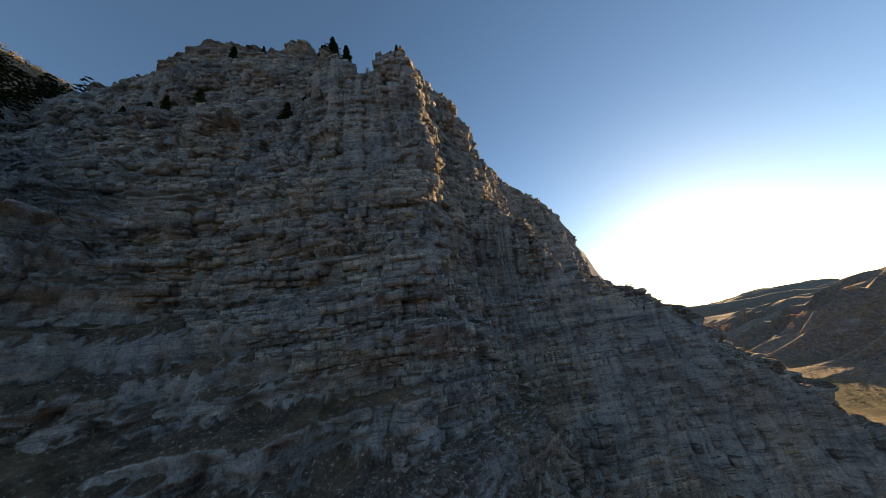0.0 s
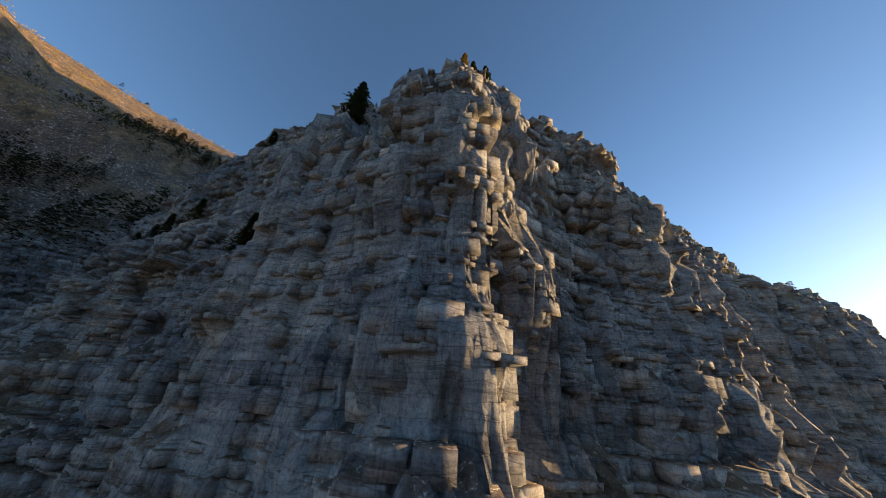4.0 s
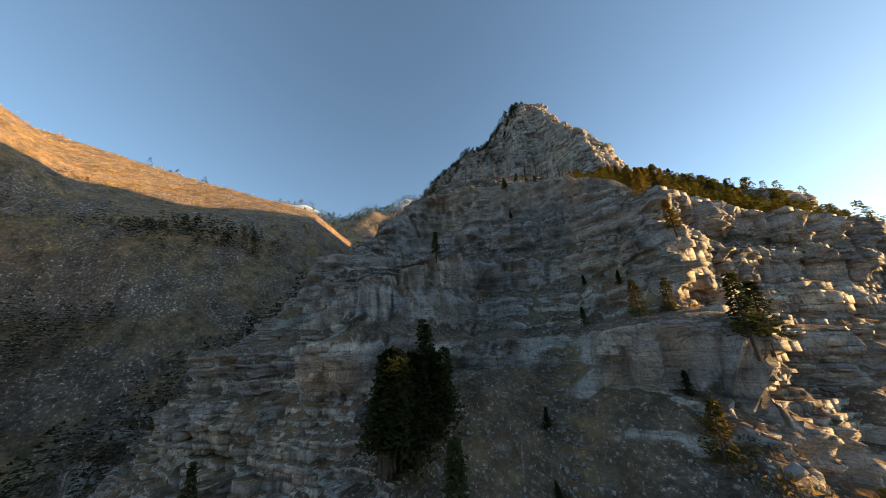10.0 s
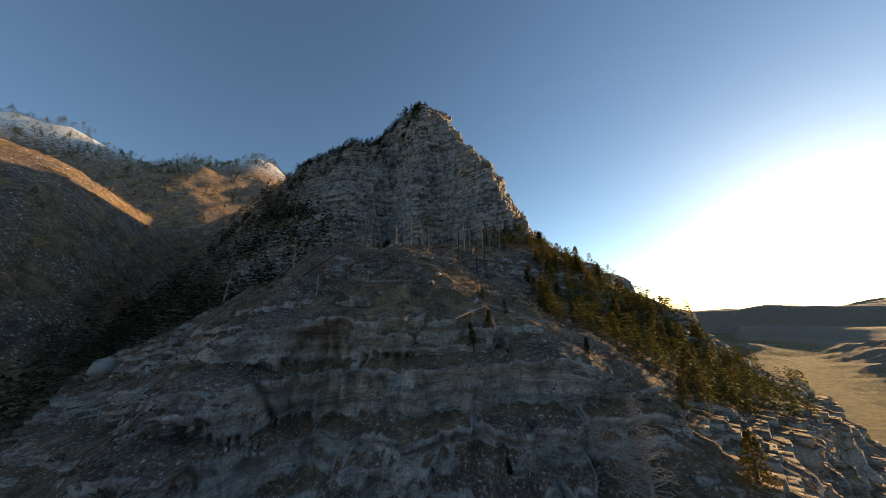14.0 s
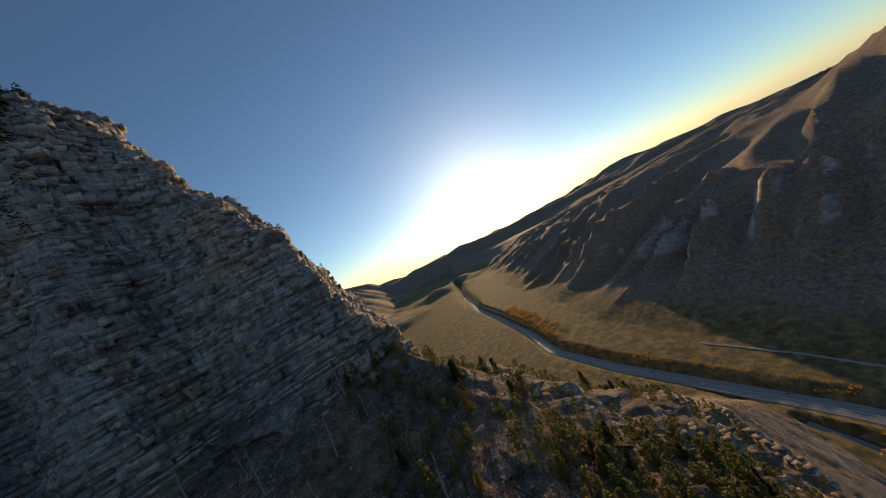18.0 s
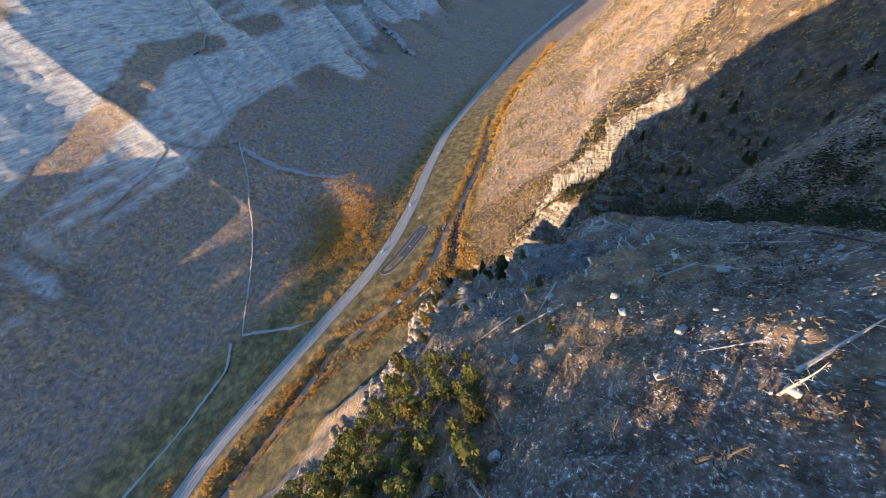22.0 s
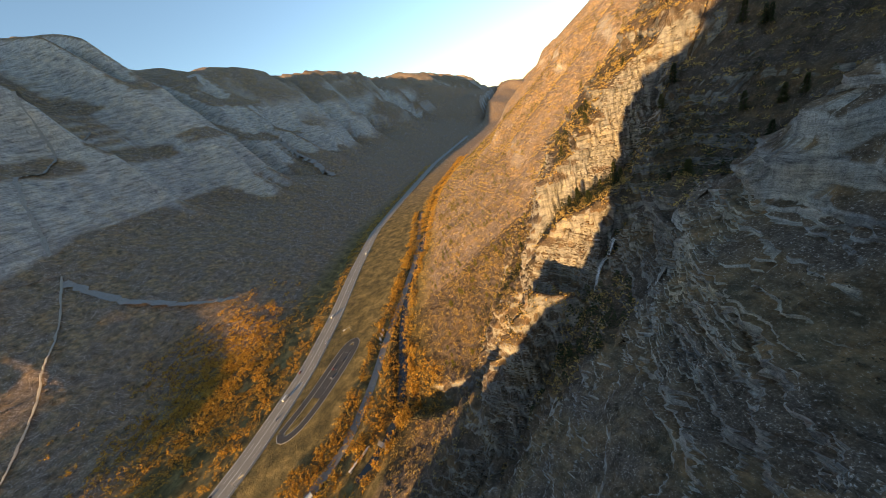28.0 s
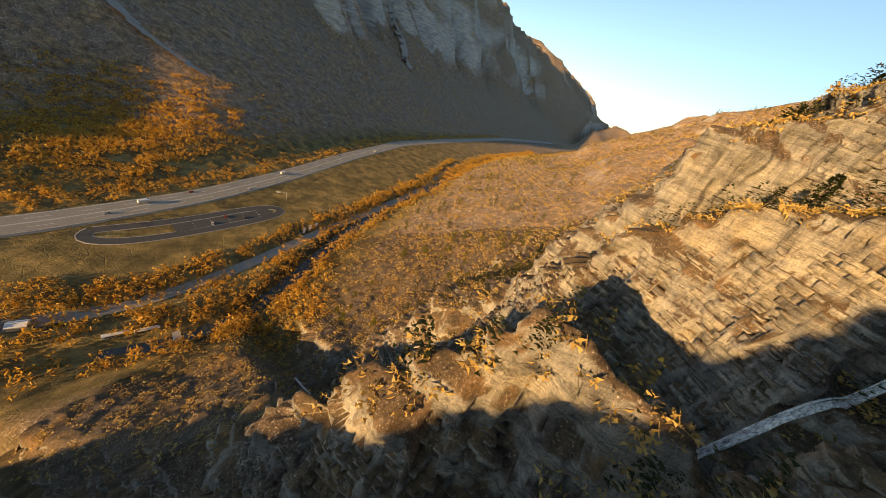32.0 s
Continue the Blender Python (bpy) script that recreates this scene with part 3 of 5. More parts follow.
def ground_z(x, y):
    """Height of the land at places (arrays)."""
    x, y = np.atleast_1d(np.asarray(x, float)), np.atleast_1d(np.asarray(y, float))
    out = np.full(x.shape, -1e9)
    for g, r, c in GRIDS:
        ix, iy = np.floor((x - r[0]) / c).astype(int), np.floor((y - r[2]) / c).astype(int)
        ok = (out < -1e8) & (ix >= 0) & (iy >= 0) & (ix < g.shape[0]) & (iy < g.shape[1])
        out[ok] = g[ix[ok], iy[ok]]
    bad = out < -1e8
    if bad.any():
        out[bad] = macro(x[bad], y[bad])
    return out


def gz(x, y):
    return float(ground_z(x, y)[0])


rng = np.random.default_rng(7)


# ---------------------------------------------------------------- more materials
def leaf_material(name, dark, light, warm, through_it=0.35, island=False):
    m, N, L, b = mat(name, 0.8)
    rnd = N.new("ShaderNodeNewGeometry").outputs["Random Per Island"] if island else N.new("ShaderNodeObjectInfo").outputs["Random"]
    geo = N.new("ShaderNodeNewGeometry")
    n = tex(N, L, geo.outputs["Position"], 0.9, 4, 0.6)
    add = N.new("ShaderNodeMath")
    add.operation = "ADD"
    L.new(rnd, add.inputs[0])
    L.new(n, add.inputs[1])
    half = N.new("ShaderNodeMath")
    half.operation = "MULTIPLY"
    L.new(add.outputs[0], half.inputs[0])
    half.inputs[1].default_value = 0.5
    col = ramp(N, L, half.outputs[0], [(0.2, dark), (0.5, light), (0.85, warm)])
    L.new(col, b.inputs["Base Color"])
    tr = N.new("ShaderNodeBsdfTranslucent")
    L.new(col, tr.inputs[0])
    mx = N.new("ShaderNodeMixShader")
    mx.inputs[0].default_value = through_it
    L.new(b.outputs[0], mx.inputs[1])
    L.new(tr.outputs[0], mx.inputs[2])
    L.new(mx.outputs[0], N["Material Output"].inputs[0])
    return m


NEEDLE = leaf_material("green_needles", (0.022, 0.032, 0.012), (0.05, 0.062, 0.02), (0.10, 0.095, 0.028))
# NEEDLE's green with the sun's warm tone put into the colour
SUN_TONED = leaf_material("yellow_needles", (0.09, 0.075, 0.02), (0.20, 0.14, 0.03), (0.34, 0.20, 0.035))
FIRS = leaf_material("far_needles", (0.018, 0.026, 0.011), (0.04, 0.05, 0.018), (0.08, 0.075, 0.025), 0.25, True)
AUTUMN = leaf_material("autumn_leaves", (0.30, 0.145, 0.03), (0.62, 0.34, 0.075), (0.74, 0.50, 0.13), 0.45, True)
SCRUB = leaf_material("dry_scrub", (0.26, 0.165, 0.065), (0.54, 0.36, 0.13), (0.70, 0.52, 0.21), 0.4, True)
# far needles made brighter and yellower: sunlight is put into this colour
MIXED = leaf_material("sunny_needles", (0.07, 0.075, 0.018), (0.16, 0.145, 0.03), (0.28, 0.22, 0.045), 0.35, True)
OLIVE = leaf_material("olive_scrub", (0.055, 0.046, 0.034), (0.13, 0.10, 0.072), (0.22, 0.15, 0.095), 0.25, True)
GRASS = leaf_material("dry_grass", (0.12, 0.085, 0.035), (0.26, 0.18, 0.07), (0.40, 0.27, 0.10), 0.4, True)
BARK = plain("bark", (0.05, 0.038, 0.03), (0.13, 0.10, 0.08), 6.0, 0.95, 0.6)
DEAD = plain("bleached_wood", (0.20, 0.17, 0.145), (0.46, 0.41, 0.36), 4.0, 0.9, 0.5)
CHAR = plain("charred_wood", (0.02, 0.018, 0.017), (0.10, 0.085, 0.075), 3.0, 0.95, 0.5)


def stone_material():
    m, N, L, b = mat("loose_stone", 0.9)
    geo = N.new("ShaderNodeNewGeometry")
    n = tex(N, L, geo.outputs["Position"], 3.0, 6, 0.65)
    base = ramp(N, L, geo.outputs["Random Per Island"], [(0.0, (0.16, 0.155, 0.15)), (0.5, (0.31, 0.30, 0.285)), (0.85, (0.38, 0.36, 0.335)), (1.0, (0.46, 0.44, 0.41))])
    sh = ramp(N, L, n, [(0.35, (0.65, 0.64, 0.63)), (0.6, (1, 1, 1))])
    L.new(mixc(N, L, 0.8, base, sh, "MULTIPLY"), b.inputs["Base Color"])
    bp = N.new("ShaderNodeBump")
    bp.inputs["Strength"].default_value, bp.inputs["Distance"].default_value = 0.4, 0.08
    L.new(n, bp.inputs["Height"])
    L.new(bp.outputs[0], b.inputs["Normal"])
    return m


STONE = stone_material()
GRAVEL = plain("gravel", (0.16, 0.15, 0.14), (0.42, 0.40, 0.37), 1.2, 0.95, 0.6)
PATHS = plain("pale_dust", (0.28, 0.25, 0.21), (0.42, 0.38, 0.32), 0.5, 0.95)
OLDASPH = plain("worn_asphalt", (0.20, 0.185, 0.165), (0.30, 0.28, 0.25), 0.5, 0.9)
LOTASPH = plain("lot_asphalt", (0.055, 0.055, 0.058), (0.09, 0.088, 0.086), 0.7, 0.85)
CONC = plain("concrete", (0.32, 0.31, 0.29), (0.46, 0.44, 0.41), 1.5, 0.85)
STEEL = plain("galvanised_steel", (0.30, 0.30, 0.30), (0.42, 0.42, 0.42), 5.0, 0.5)
RUBBER = plain("tyre_rubber", (0.015, 0.015, 0.015), (0.03, 0.03, 0.03), 8.0, 0.8)
GLASS = plain("dark_glass", (0.02, 0.022, 0.025), (0.03, 0.033, 0.036), 2.0, 0.15)
WHITE = plain("white_paint", (0.62, 0.62, 0.60), (0.78, 0.78, 0.76), 3.0, 0.4)


def water_material(name, white):
    m, N, L, b = mat(name, 0.25)
    b.inputs["Specular IOR Level"].default_value = 0.5
    geo = N.new("ShaderNodeNewGeometry")
    n = tex(N, L, scaled(N, L, geo.outputs["Position"], (2.4, 2.4, 0.3)), 1.4, 7, 0.7)
    L.new(ramp(N, L, n, [(0.34 if white else 0.38, (0.07, 0.085, 0.095) if white else (0.03, 0.04, 0.045)), (0.48 if white else 0.66, (0.45, 0.48, 0.50) if white else (0.06, 0.07, 0.07)), (0.62 if white else 0.8, (0.82, 0.84, 0.86))]), b.inputs["Base Color"])
    bp = N.new("ShaderNodeBump")
    bp.inputs["Strength"].default_value, bp.inputs["Distance"].default_value = 0.5, 0.2
    L.new(n, bp.inputs["Height"])
    L.new(bp.outputs[0], b.inputs["Normal"])
    return m


FOAM = water_material("white_water", True)
WATER = water_material("dark_water", False)


# ---------------------------------------------------------------- helpers for things
def part(name, bm, material, parent, label=""):
    me = bpy.data.meshes.new(name)
    bm.to_mesh(me)
    bm.free()
    me.materials.append(material)
    ob = new(name, me)
    ob.parent = parent
    return tagged(ob, label) if label else ob


def mesh_np(name, V, F, material):
    me = bpy.data.meshes.new(name)
    k = F.shape[1]
    me.vertices.add(len(V))
    me.vertices.foreach_set("co", np.ascontiguousarray(V, float).ravel())
    me.loops.add(F.size)
    me.loops.foreach_set("vertex_index", np.ascontiguousarray(F).ravel())
    me.polygons.add(len(F))
    me.polygons.foreach_set("loop_start", np.arange(0, F.size, k))
    me.polygons.foreach_set("loop_total", np.full(len(F), k))
    me.update()
    me.materials.append(material)
    return me


def tube(bm, pts, radii, sides=6):
    """A tapered bent tube."""
    rings = []
    for i, (p, r) in enumerate(zip(pts, radii)):
        a, b = pts[max(i - 1, 0)], pts[min(i + 1, len(pts) - 1)]
        t = (Vector(b) - Vector(a)).normalized()
        u = t.orthogonal().normalized()
        v = t.cross(u)
        rings.append([bm.verts.new(Vector(p) + r * (math.cos(2 * math.pi * k / sides) * u + math.sin(2 * math.pi * k / sides) * v)) for k in range(sides)])
    for r0, r1 in zip(rings[:-1], rings[1:]):
        for k in range(sides):
            bm.faces.new((r0[k], r0[(k + 1) % sides], r1[(k + 1) % sides], r1[k]))
    bm.faces.new(rings[-1])
    bm.faces.new(rings[0][::-1])


def sprays(h, whorls, branches, twigs, seed, thin=1.0, base=0.08, reach=0.2, leaf=1.0):
    """Needle sprays of a conifer: ragged triangles along drooping boughs."""
    g = np.random.default_rng(seed)
    V, F = [], []
    for w in range(whorls):
        f = (w + 0.5) / whorls
        z0 = h * (base + (1 - base) * f)
        R = h * reach * (1 - f) ** 0.9 * (0.6 + 0.7 * g.random()) * thin + 0.014 * h
        for b in range(branches):
            if g.random() < 0.14:
                continue
            a = 2 * math.pi * (b + g.random()) / branches
            L = R * (0.55 + 0.6 * g.random())
            for t in range(twigs):
                s = (t + 0.6 + 0.5 * g.random()) / twigs
                cx, cy = math.cos(a) * L * s, math.sin(a) * L * s
                cz = z0 - 0.30 * L * s * s + 0.10 * L * s + 0.02 * h * g.normal()
                sz = leaf * h * 0.045 * (0.8 + 0.7 * g.random()) * (1.25 - 0.5 * s)
                for side in (-1, 1):
                    d = a + side * (0.5 + 0.7 * g.random())
                    i = len(V)
                    V += [(cx, cy, cz), (cx + math.cos(d) * sz * 1.7, cy + math.sin(d) * sz * 1.7, cz - sz * (0.2 + 0.5 * g.random())), (cx + math.cos(a) * sz * 1.3, cy + math.sin(a) * sz * 1.3, cz + sz * 0.3 * g.normal())]
                    F.append((i, i + 1, i + 2))
    for k in range(8):
        i = len(V)
        a = g.random() * 6.28
        V += [(0, 0, h * (1.02 + 0.02 * k / 8)), (math.cos(a) * 0.03 * h, math.sin(a) * 0.03 * h, h * 0.95), (math.cos(a + 1.5) * 0.03 * h, math.sin(a + 1.5) * 0.03 * h, h * 0.96)]
        F.append((i, i + 1, i + 2))
    return np.array(V), np.array(F)


CATALOG = {}


def conifer(kind, x, y, h, label, material, lean=0.0):
    """Trunk and crown; alike trees share their meshes."""
    key = (kind, material.name)
    if key not in CATALOG:
        near = kind.startswith("near")
        sd = sum(ord(c) for c in kind)
        V, F = sprays(1.0, 17 if near else 13, 9 if near else 7, 9 if near else 5, sd, 1.0 + 0.2 * (sd % 3), 0.03 + 0.03 * (sd % 4), 0.25, 0.68 if near else 0.9)
        bm = bmesh.new()
        tube(bm, [(0, 0, -0.25), (0.004, 0, 0.3), (0, 0.005, 0.7), (0, 0, 1.0)], [0.028, 0.022, 0.012, 0.003])
        me = bpy.data.meshes.new("trunk")
        bm.to_mesh(me)
        bm.free()
        me.materials.append(BARK)
        CATALOG[key] = (me, mesh_np("crown", V, F, material))
    t, c = CATALOG[key]
    root = new("conifer")
    root.matrix_basis = pose(x, y, gz(x, y) - 0.25, lean * rng.normal(), lean * rng.normal(), rng.random() * 360) @ Matrix.Diagonal((h, h, h, 1))
    for nm, me in (("trunk", t), ("crown", c)):
        new(nm, me).parent = root
    return tagged(root, label, "tree", "conifers on the ridge")


def dead_tree(kind, x, y, h, label, material, lean=3.0, group="dead trees on the burnt slope", z=None):
    key = ("dead" + kind, material.name)
    if key not in CATALOG:
        g = np.random.default_rng(sum(ord(c) for c in kind))
        big = kind.startswith("big")
        bm = bmesh.new()
        tube(bm, [(0, 0, -0.12), (0.01, 0, 0.25), (-0.01, 0.01, 0.55), (0.005, 0, 0.8), (0.02, 0.01, 1.0)], [0.022, 0.017, 0.012, 0.007, 0.002], 7)
        a1 = bpy.data.meshes.new("trunk")
        bm.to_mesh(a1)
        bm.free()
        bm = bmesh.new()
        for i in range(150 if big else 30):
            f = 0.1 + 0.88 * g.random() if big else 0.3 + 0.68 * g.random()
            a, L = g.random() * 6.28, (0.27 if big else 0.13) * (1.15 - f) * (0.5 + g.random())
            p0 = Vector((0, 0, f))
            p1 = p0 + Vector((math.cos(a) * L * 0.5, math.sin(a) * L * 0.5, L * 0.12 * g.normal() + 0.02))
            p2 = p0 + Vector((math.cos(a + 0.2) * L, math.sin(a + 0.2) * L, L * 0.3 * g.normal()))
            tube(bm, [p0, p1, p2], [0.006, 0.004, 0.001], 4)
            if big:
                for q in range(5):
                    s = 0.3 + 0.65 * g.random()
                    c = p0.lerp(p2, s)
                    d = a + g.normal() * 0.9
                    tube(bm, [c, c + Vector((math.cos(d), math.sin(d), 0.35 * g.normal())) * L * 0.35 * g.random()], [0.0025, 0.0008], 3)
        a2 = bpy.data.meshes.new("twig_crown")
        bm.to_mesh(a2)
        bm.free()
        for me in (a1, a2):
            me.materials.append(material)
        CATALOG[key] = (a1, a2)
    root = new("dead_tree")
    root.matrix_basis = pose(x, y, (gz(x, y) if z is None else z) - 0.1, lean * rng.normal(), lean * rng.normal(), rng.random() * 360) @ Matrix.Diagonal((h, h, h, 1))
    for nm, me in zip(("trunk", "twig_crown"), CATALOG[key]):
        new(nm, me).parent = root
    return tagged(root, label, "dead tree", group)


def scatter(name, tv, tf, P, S, material, label, category, squash=None):
    """Many copies of a template joined into one object that nobody could count."""
    n, k = len(P), len(tv)
    a = rng.random(n) * 2 * math.pi
    c, s = np.cos(a)[:, None], np.sin(a)[:, None]
    S = np.asarray(S)[:, None]
    X = (tv[None, :, 0] * c - tv[None, :, 1] * s) * S
    Y = (tv[None, :, 0] * s + tv[None, :, 1] * c) * S
    Z = np.repeat(tv[None, :, 2], n, 0) * S * (1 if squash is None else np.asarray(squash)[:, None])
    V = np.stack([X + P[:, :1], Y + P[:, 1:2], Z + P[:, 2:3]], -1).reshape(-1, 3)
    F = (tf[None] + (np.arange(n) * k)[:, None, None]).reshape(-1, tf.shape[1])
    return tagged(new(name, mesh_np(name, V, F, material)), label, category, kind="stuff")


def clump(n, seed, size=0.33, flat=0.8):
    """Leaves of a bush or small crown: ragged triangles in an uneven dome."""
    g = np.random.default_rng(seed)
    lobes = g.normal(size=(5, 3)) * np.array([0.42, 0.42, 0.22]) + np.array([0, 0, 0.5])
    V, F = [], []
    for i in range(n):
        c = lobes[g.integers(5)] + g.normal(size=3) * 0.22
        c[2] = max(0.04, c[2] * flat)
        u, v = g.normal(size=3), g.normal(size=3)
        u, v = u / np.linalg.norm(u) * size * (0.6 + 0.8 * g.random()), v / np.linalg.norm(v) * size * (0.6 + 0.8 * g.random())
        V += [c, c + u, c + v]
        F.append((3 * i, 3 * i + 1, 3 * i + 2))
    return np.array(V), np.array(F)


def rock(seed, cuts=10):
    """An angular stone: the hull of a few points on a block whose corners are broken off."""
    g = np.random.default_rng(seed)
    bm = bmesh.new()
    for sx in (-1, 1):
        for sy in (-1, 1):
            for sz in (-1, 1):
                c = Vector((sx, sy * 0.8, sz * 0.5))
                for ax in range(3):
                    p = c.copy()
                    p[ax] *= 1 - 0.75 * g.random()
                    p += Vector(g.normal(size=3)) * 0.05
                    if len(bm.verts) % 24 < cuts * 2.4:
                        bm.verts.new(p)
    res = bmesh.ops.convex_hull(bm, input=bm.verts[:])
    bmesh.ops.delete(bm, geom=[v for v in bm.verts if not v.link_faces], context="VERTS")
    bmesh.ops.triangulate(bm, faces=bm.faces[:])
    bm.verts.index_update()
    V = np.array([v.co[:] for v in bm.verts])
    F = np.array([[v.index for v in f.verts] for f in bm.faces])
    bm.free()
    return V, F


def pick(V, mask, n):
    idx = np.nonzero(mask)[0]
    return V[rng.choice(idx, min(n, len(idx)), replace=False)]


def box_mask(V, x0, x1, y0, y1):
    return (V[:, 0] > x0) & (V[:, 0] < x1) & (V[:, 1] > y0) & (V[:, 1] < y1)


def from_line(line, n, a, b, jitter=6.0):
    """Places beside a polyline, between two offsets to its left."""
    L = np.array([p[:2] for p in line], float)
    seg = np.hypot(*np.diff(L, axis=0).T)
    s = rng.random(n) * seg.sum()
    i = np.minimum(np.searchsorted(np.cumsum(seg), s), len(seg) - 1)
    t = 1 - (np.cumsum(seg)[i] - s) / seg[i]
    d = (L[i + 1] - L[i]) / seg[i][:, None]
    off = a + (b - a) * rng.random(n)
    p = L[i] + d * (t * seg[i])[:, None] + np.stack([-d[:, 1], d[:, 0]], 1) * off[:, None]
    return p + rng.normal(size=p.shape) * jitter * 0.3


# ---------------------------------------------------------------- roads, river, falls
def lane_marks():
    for off, dash, nm in ((-11.6, 0, "edge_line"), (11.6, 0, "edge_line"), (-0.35, 0, "centre_line"), (0.35, 0, "centre_line"), (-6, 1, "lane_line"), (6, 1, "lane_line")):
        bm = bmesh.new()
        for i in range(0, len(HP) - 1):
            if not -900 < HP[i][1] < 1000 or (dash and i % 2):
                continue
            q = []
            for j, w in ((i, -0.14), (i + 1, -0.14), (i + 1, 0.14), (i, 0.14)):
                p = HP[j] + HN[j] * (off + w)
                q.append(bm.verts.new((p[0], p[1], HZ[j] + 0.02)))
            bm.faces.new(q)
        part(nm, bm, PAINT, highway)


lane_marks()
old_road, OP, ON, OZ = ribbon("old_road", OLD_ROAD, 5.0, -3.55, OLDASPH, label="narrow worn asphalt road beside the river", category="road")
river, _, _, _ = ribbon("river", RIVER, 5.5, -4.6, WATER, label="dark shallow river in a tree-lined bed", category="river")
LOOP = [(270, -306), (244, -342), (224, -388), (208, -421), (196, -427), (188, -420), (190, -406), (206, -372), (226, -334), (246, -300), (262, -292), (272, -296), (270, -306)]
loop_kerb, _, _, _ = ribbon("loop_kerb", LOOP, 4.6, 0.18, CONC, label="pale concrete kerb round the pull-out lane", category="kerb")
loop_road, _, _, _ = ribbon("loop_road", LOOP, 3.9, 0.26, LOTASPH, label="dark asphalt loop of the roadside pull-out", category="road")
lot, LP, LN, LZ = ribbon("parking_lot", [(236, -338), (217, -374), (200, -412)], 6.0, 0.30, LOTASPH, label="dark asphalt parking lot with white bays", category="car park")
for i in range(1, len(LP) - 1):
    bm = bmesh.new()
    for s in (-1, 1):
        q = [LP[i] + LN[i] * s * o + (LP[i + 1] - LP[i]) * w for o, w in ((1.6, 0), (5.6, 0.25), (5.6, 0.275), (1.6, 0.025))]
        bm.faces.new([bm.verts.new((p[0], p[1], LZ[i] + 0.02)) for p in q])
    part("bay_line", bm, PAINT, lot)


def draped(name, line, half, lift, material, label, category, width=None):
    """A strip that follows the ground, with uneven edges."""
    pts = []
    for a, b in zip(line[:-1], line[1:]):
        n = max(2, int(math.hypot(b[0] - a[0], b[1] - a[1]) / 6))
        pts += [(a[0] + (b[0] - a[0]) * i / n, a[1] + (b[1] - a[1]) * i / n) for i in range(n)]
    P = np.array(pts + [line[-1]], float)
    for _ in range(3):
        P[1:-1] = 0.25 * P[:-2] + 0.5 * P[1:-1] + 0.25 * P[2:]
    P += rng.normal(size=P.shape) * half * 0.25
    T = np.gradient(P, axis=0)
    T /= np.linalg.norm(T, axis=1)[:, None]
    Nn = np.stack([-T[:, 1], T[:, 0]], 1)
    hw = half * (0.6 + 0.8 * rng.random(len(P)))
    cols = [P + Nn * (hw * o)[:, None] for o in (-1, 0, 1)]
    Z = [macro(c[:, 0], c[:, 1]) for c in cols]
    zz = np.maximum(np.maximum(Z[0], Z[1]), Z[2]) + lift
    bm = bmesh.new()
    rows = [[bm.verts.new((c[i][0], c[i][1], zz[i] - (0.25 if j != 1 else 0))) for j, c in enumerate(cols)] for i in range(len(P))]
    for r0, r1 in zip(rows[:-1], rows[1:]):
        for j in (0, 1):
            bm.faces.new((r0[j], r0[j + 1], r1[j + 1], r1[j]))
    me = bpy.data.meshes.new(name)
    bm.to_mesh(me)
    bm.free()
    me.materials.append(material)
    return tagged(new(name, me), label, category, kind="structure")


draped("trail", [(520, -150), (506, -110), (530, -20), (566, 80), (590, 200), (600, 330)], 2.6, 1.0, PATHS, "pale dirt track above the highway", "track")
draped("trail", [(505, -165), (470, -176), (420, -185), (380, -200)], 2.6, 1.0, PATHS, "pale dirt track joining the highway", "track")
draped("trail", [(505, -165), (540, -280), (580, -400), (630, -540), (660, -600)], 1.5, 1.2, PATHS, "thin pale footpath straight up the talus", "track")
draped("trail", [(660, -600), (740, -520), (800, -430), (840, -330)], 1.8, 1.4, PATHS, "pale footpath across the slope under the cliffs", "track")
draped("gravel_chute", [(650, -590), (560, -560), (480, -570), (420, -585)], 6.0, 1.0, GRAVEL, "pale gravel fan below a gully", "scree")
draped("gravel_chute", [(820, -1060), (790, -900), (760, -760), (690, -640)], 3.5, 1.2, GRAVEL, "pale gravel chute down the cliff", "scree")
draped("gravel_chute", [(520, -1500), (420, -1420), (330, -1330)], 13.0, 2.0, GRAVEL, "pale scree tongue below the cliffs", "scree")

FALL = [(-60, -186.5), (-54, -187.2), (-49, -185.8), (-44, -183.6), (-39, -182.4), (-34, -180.6), (-29, -179.8), (-25.5, -179.0)]


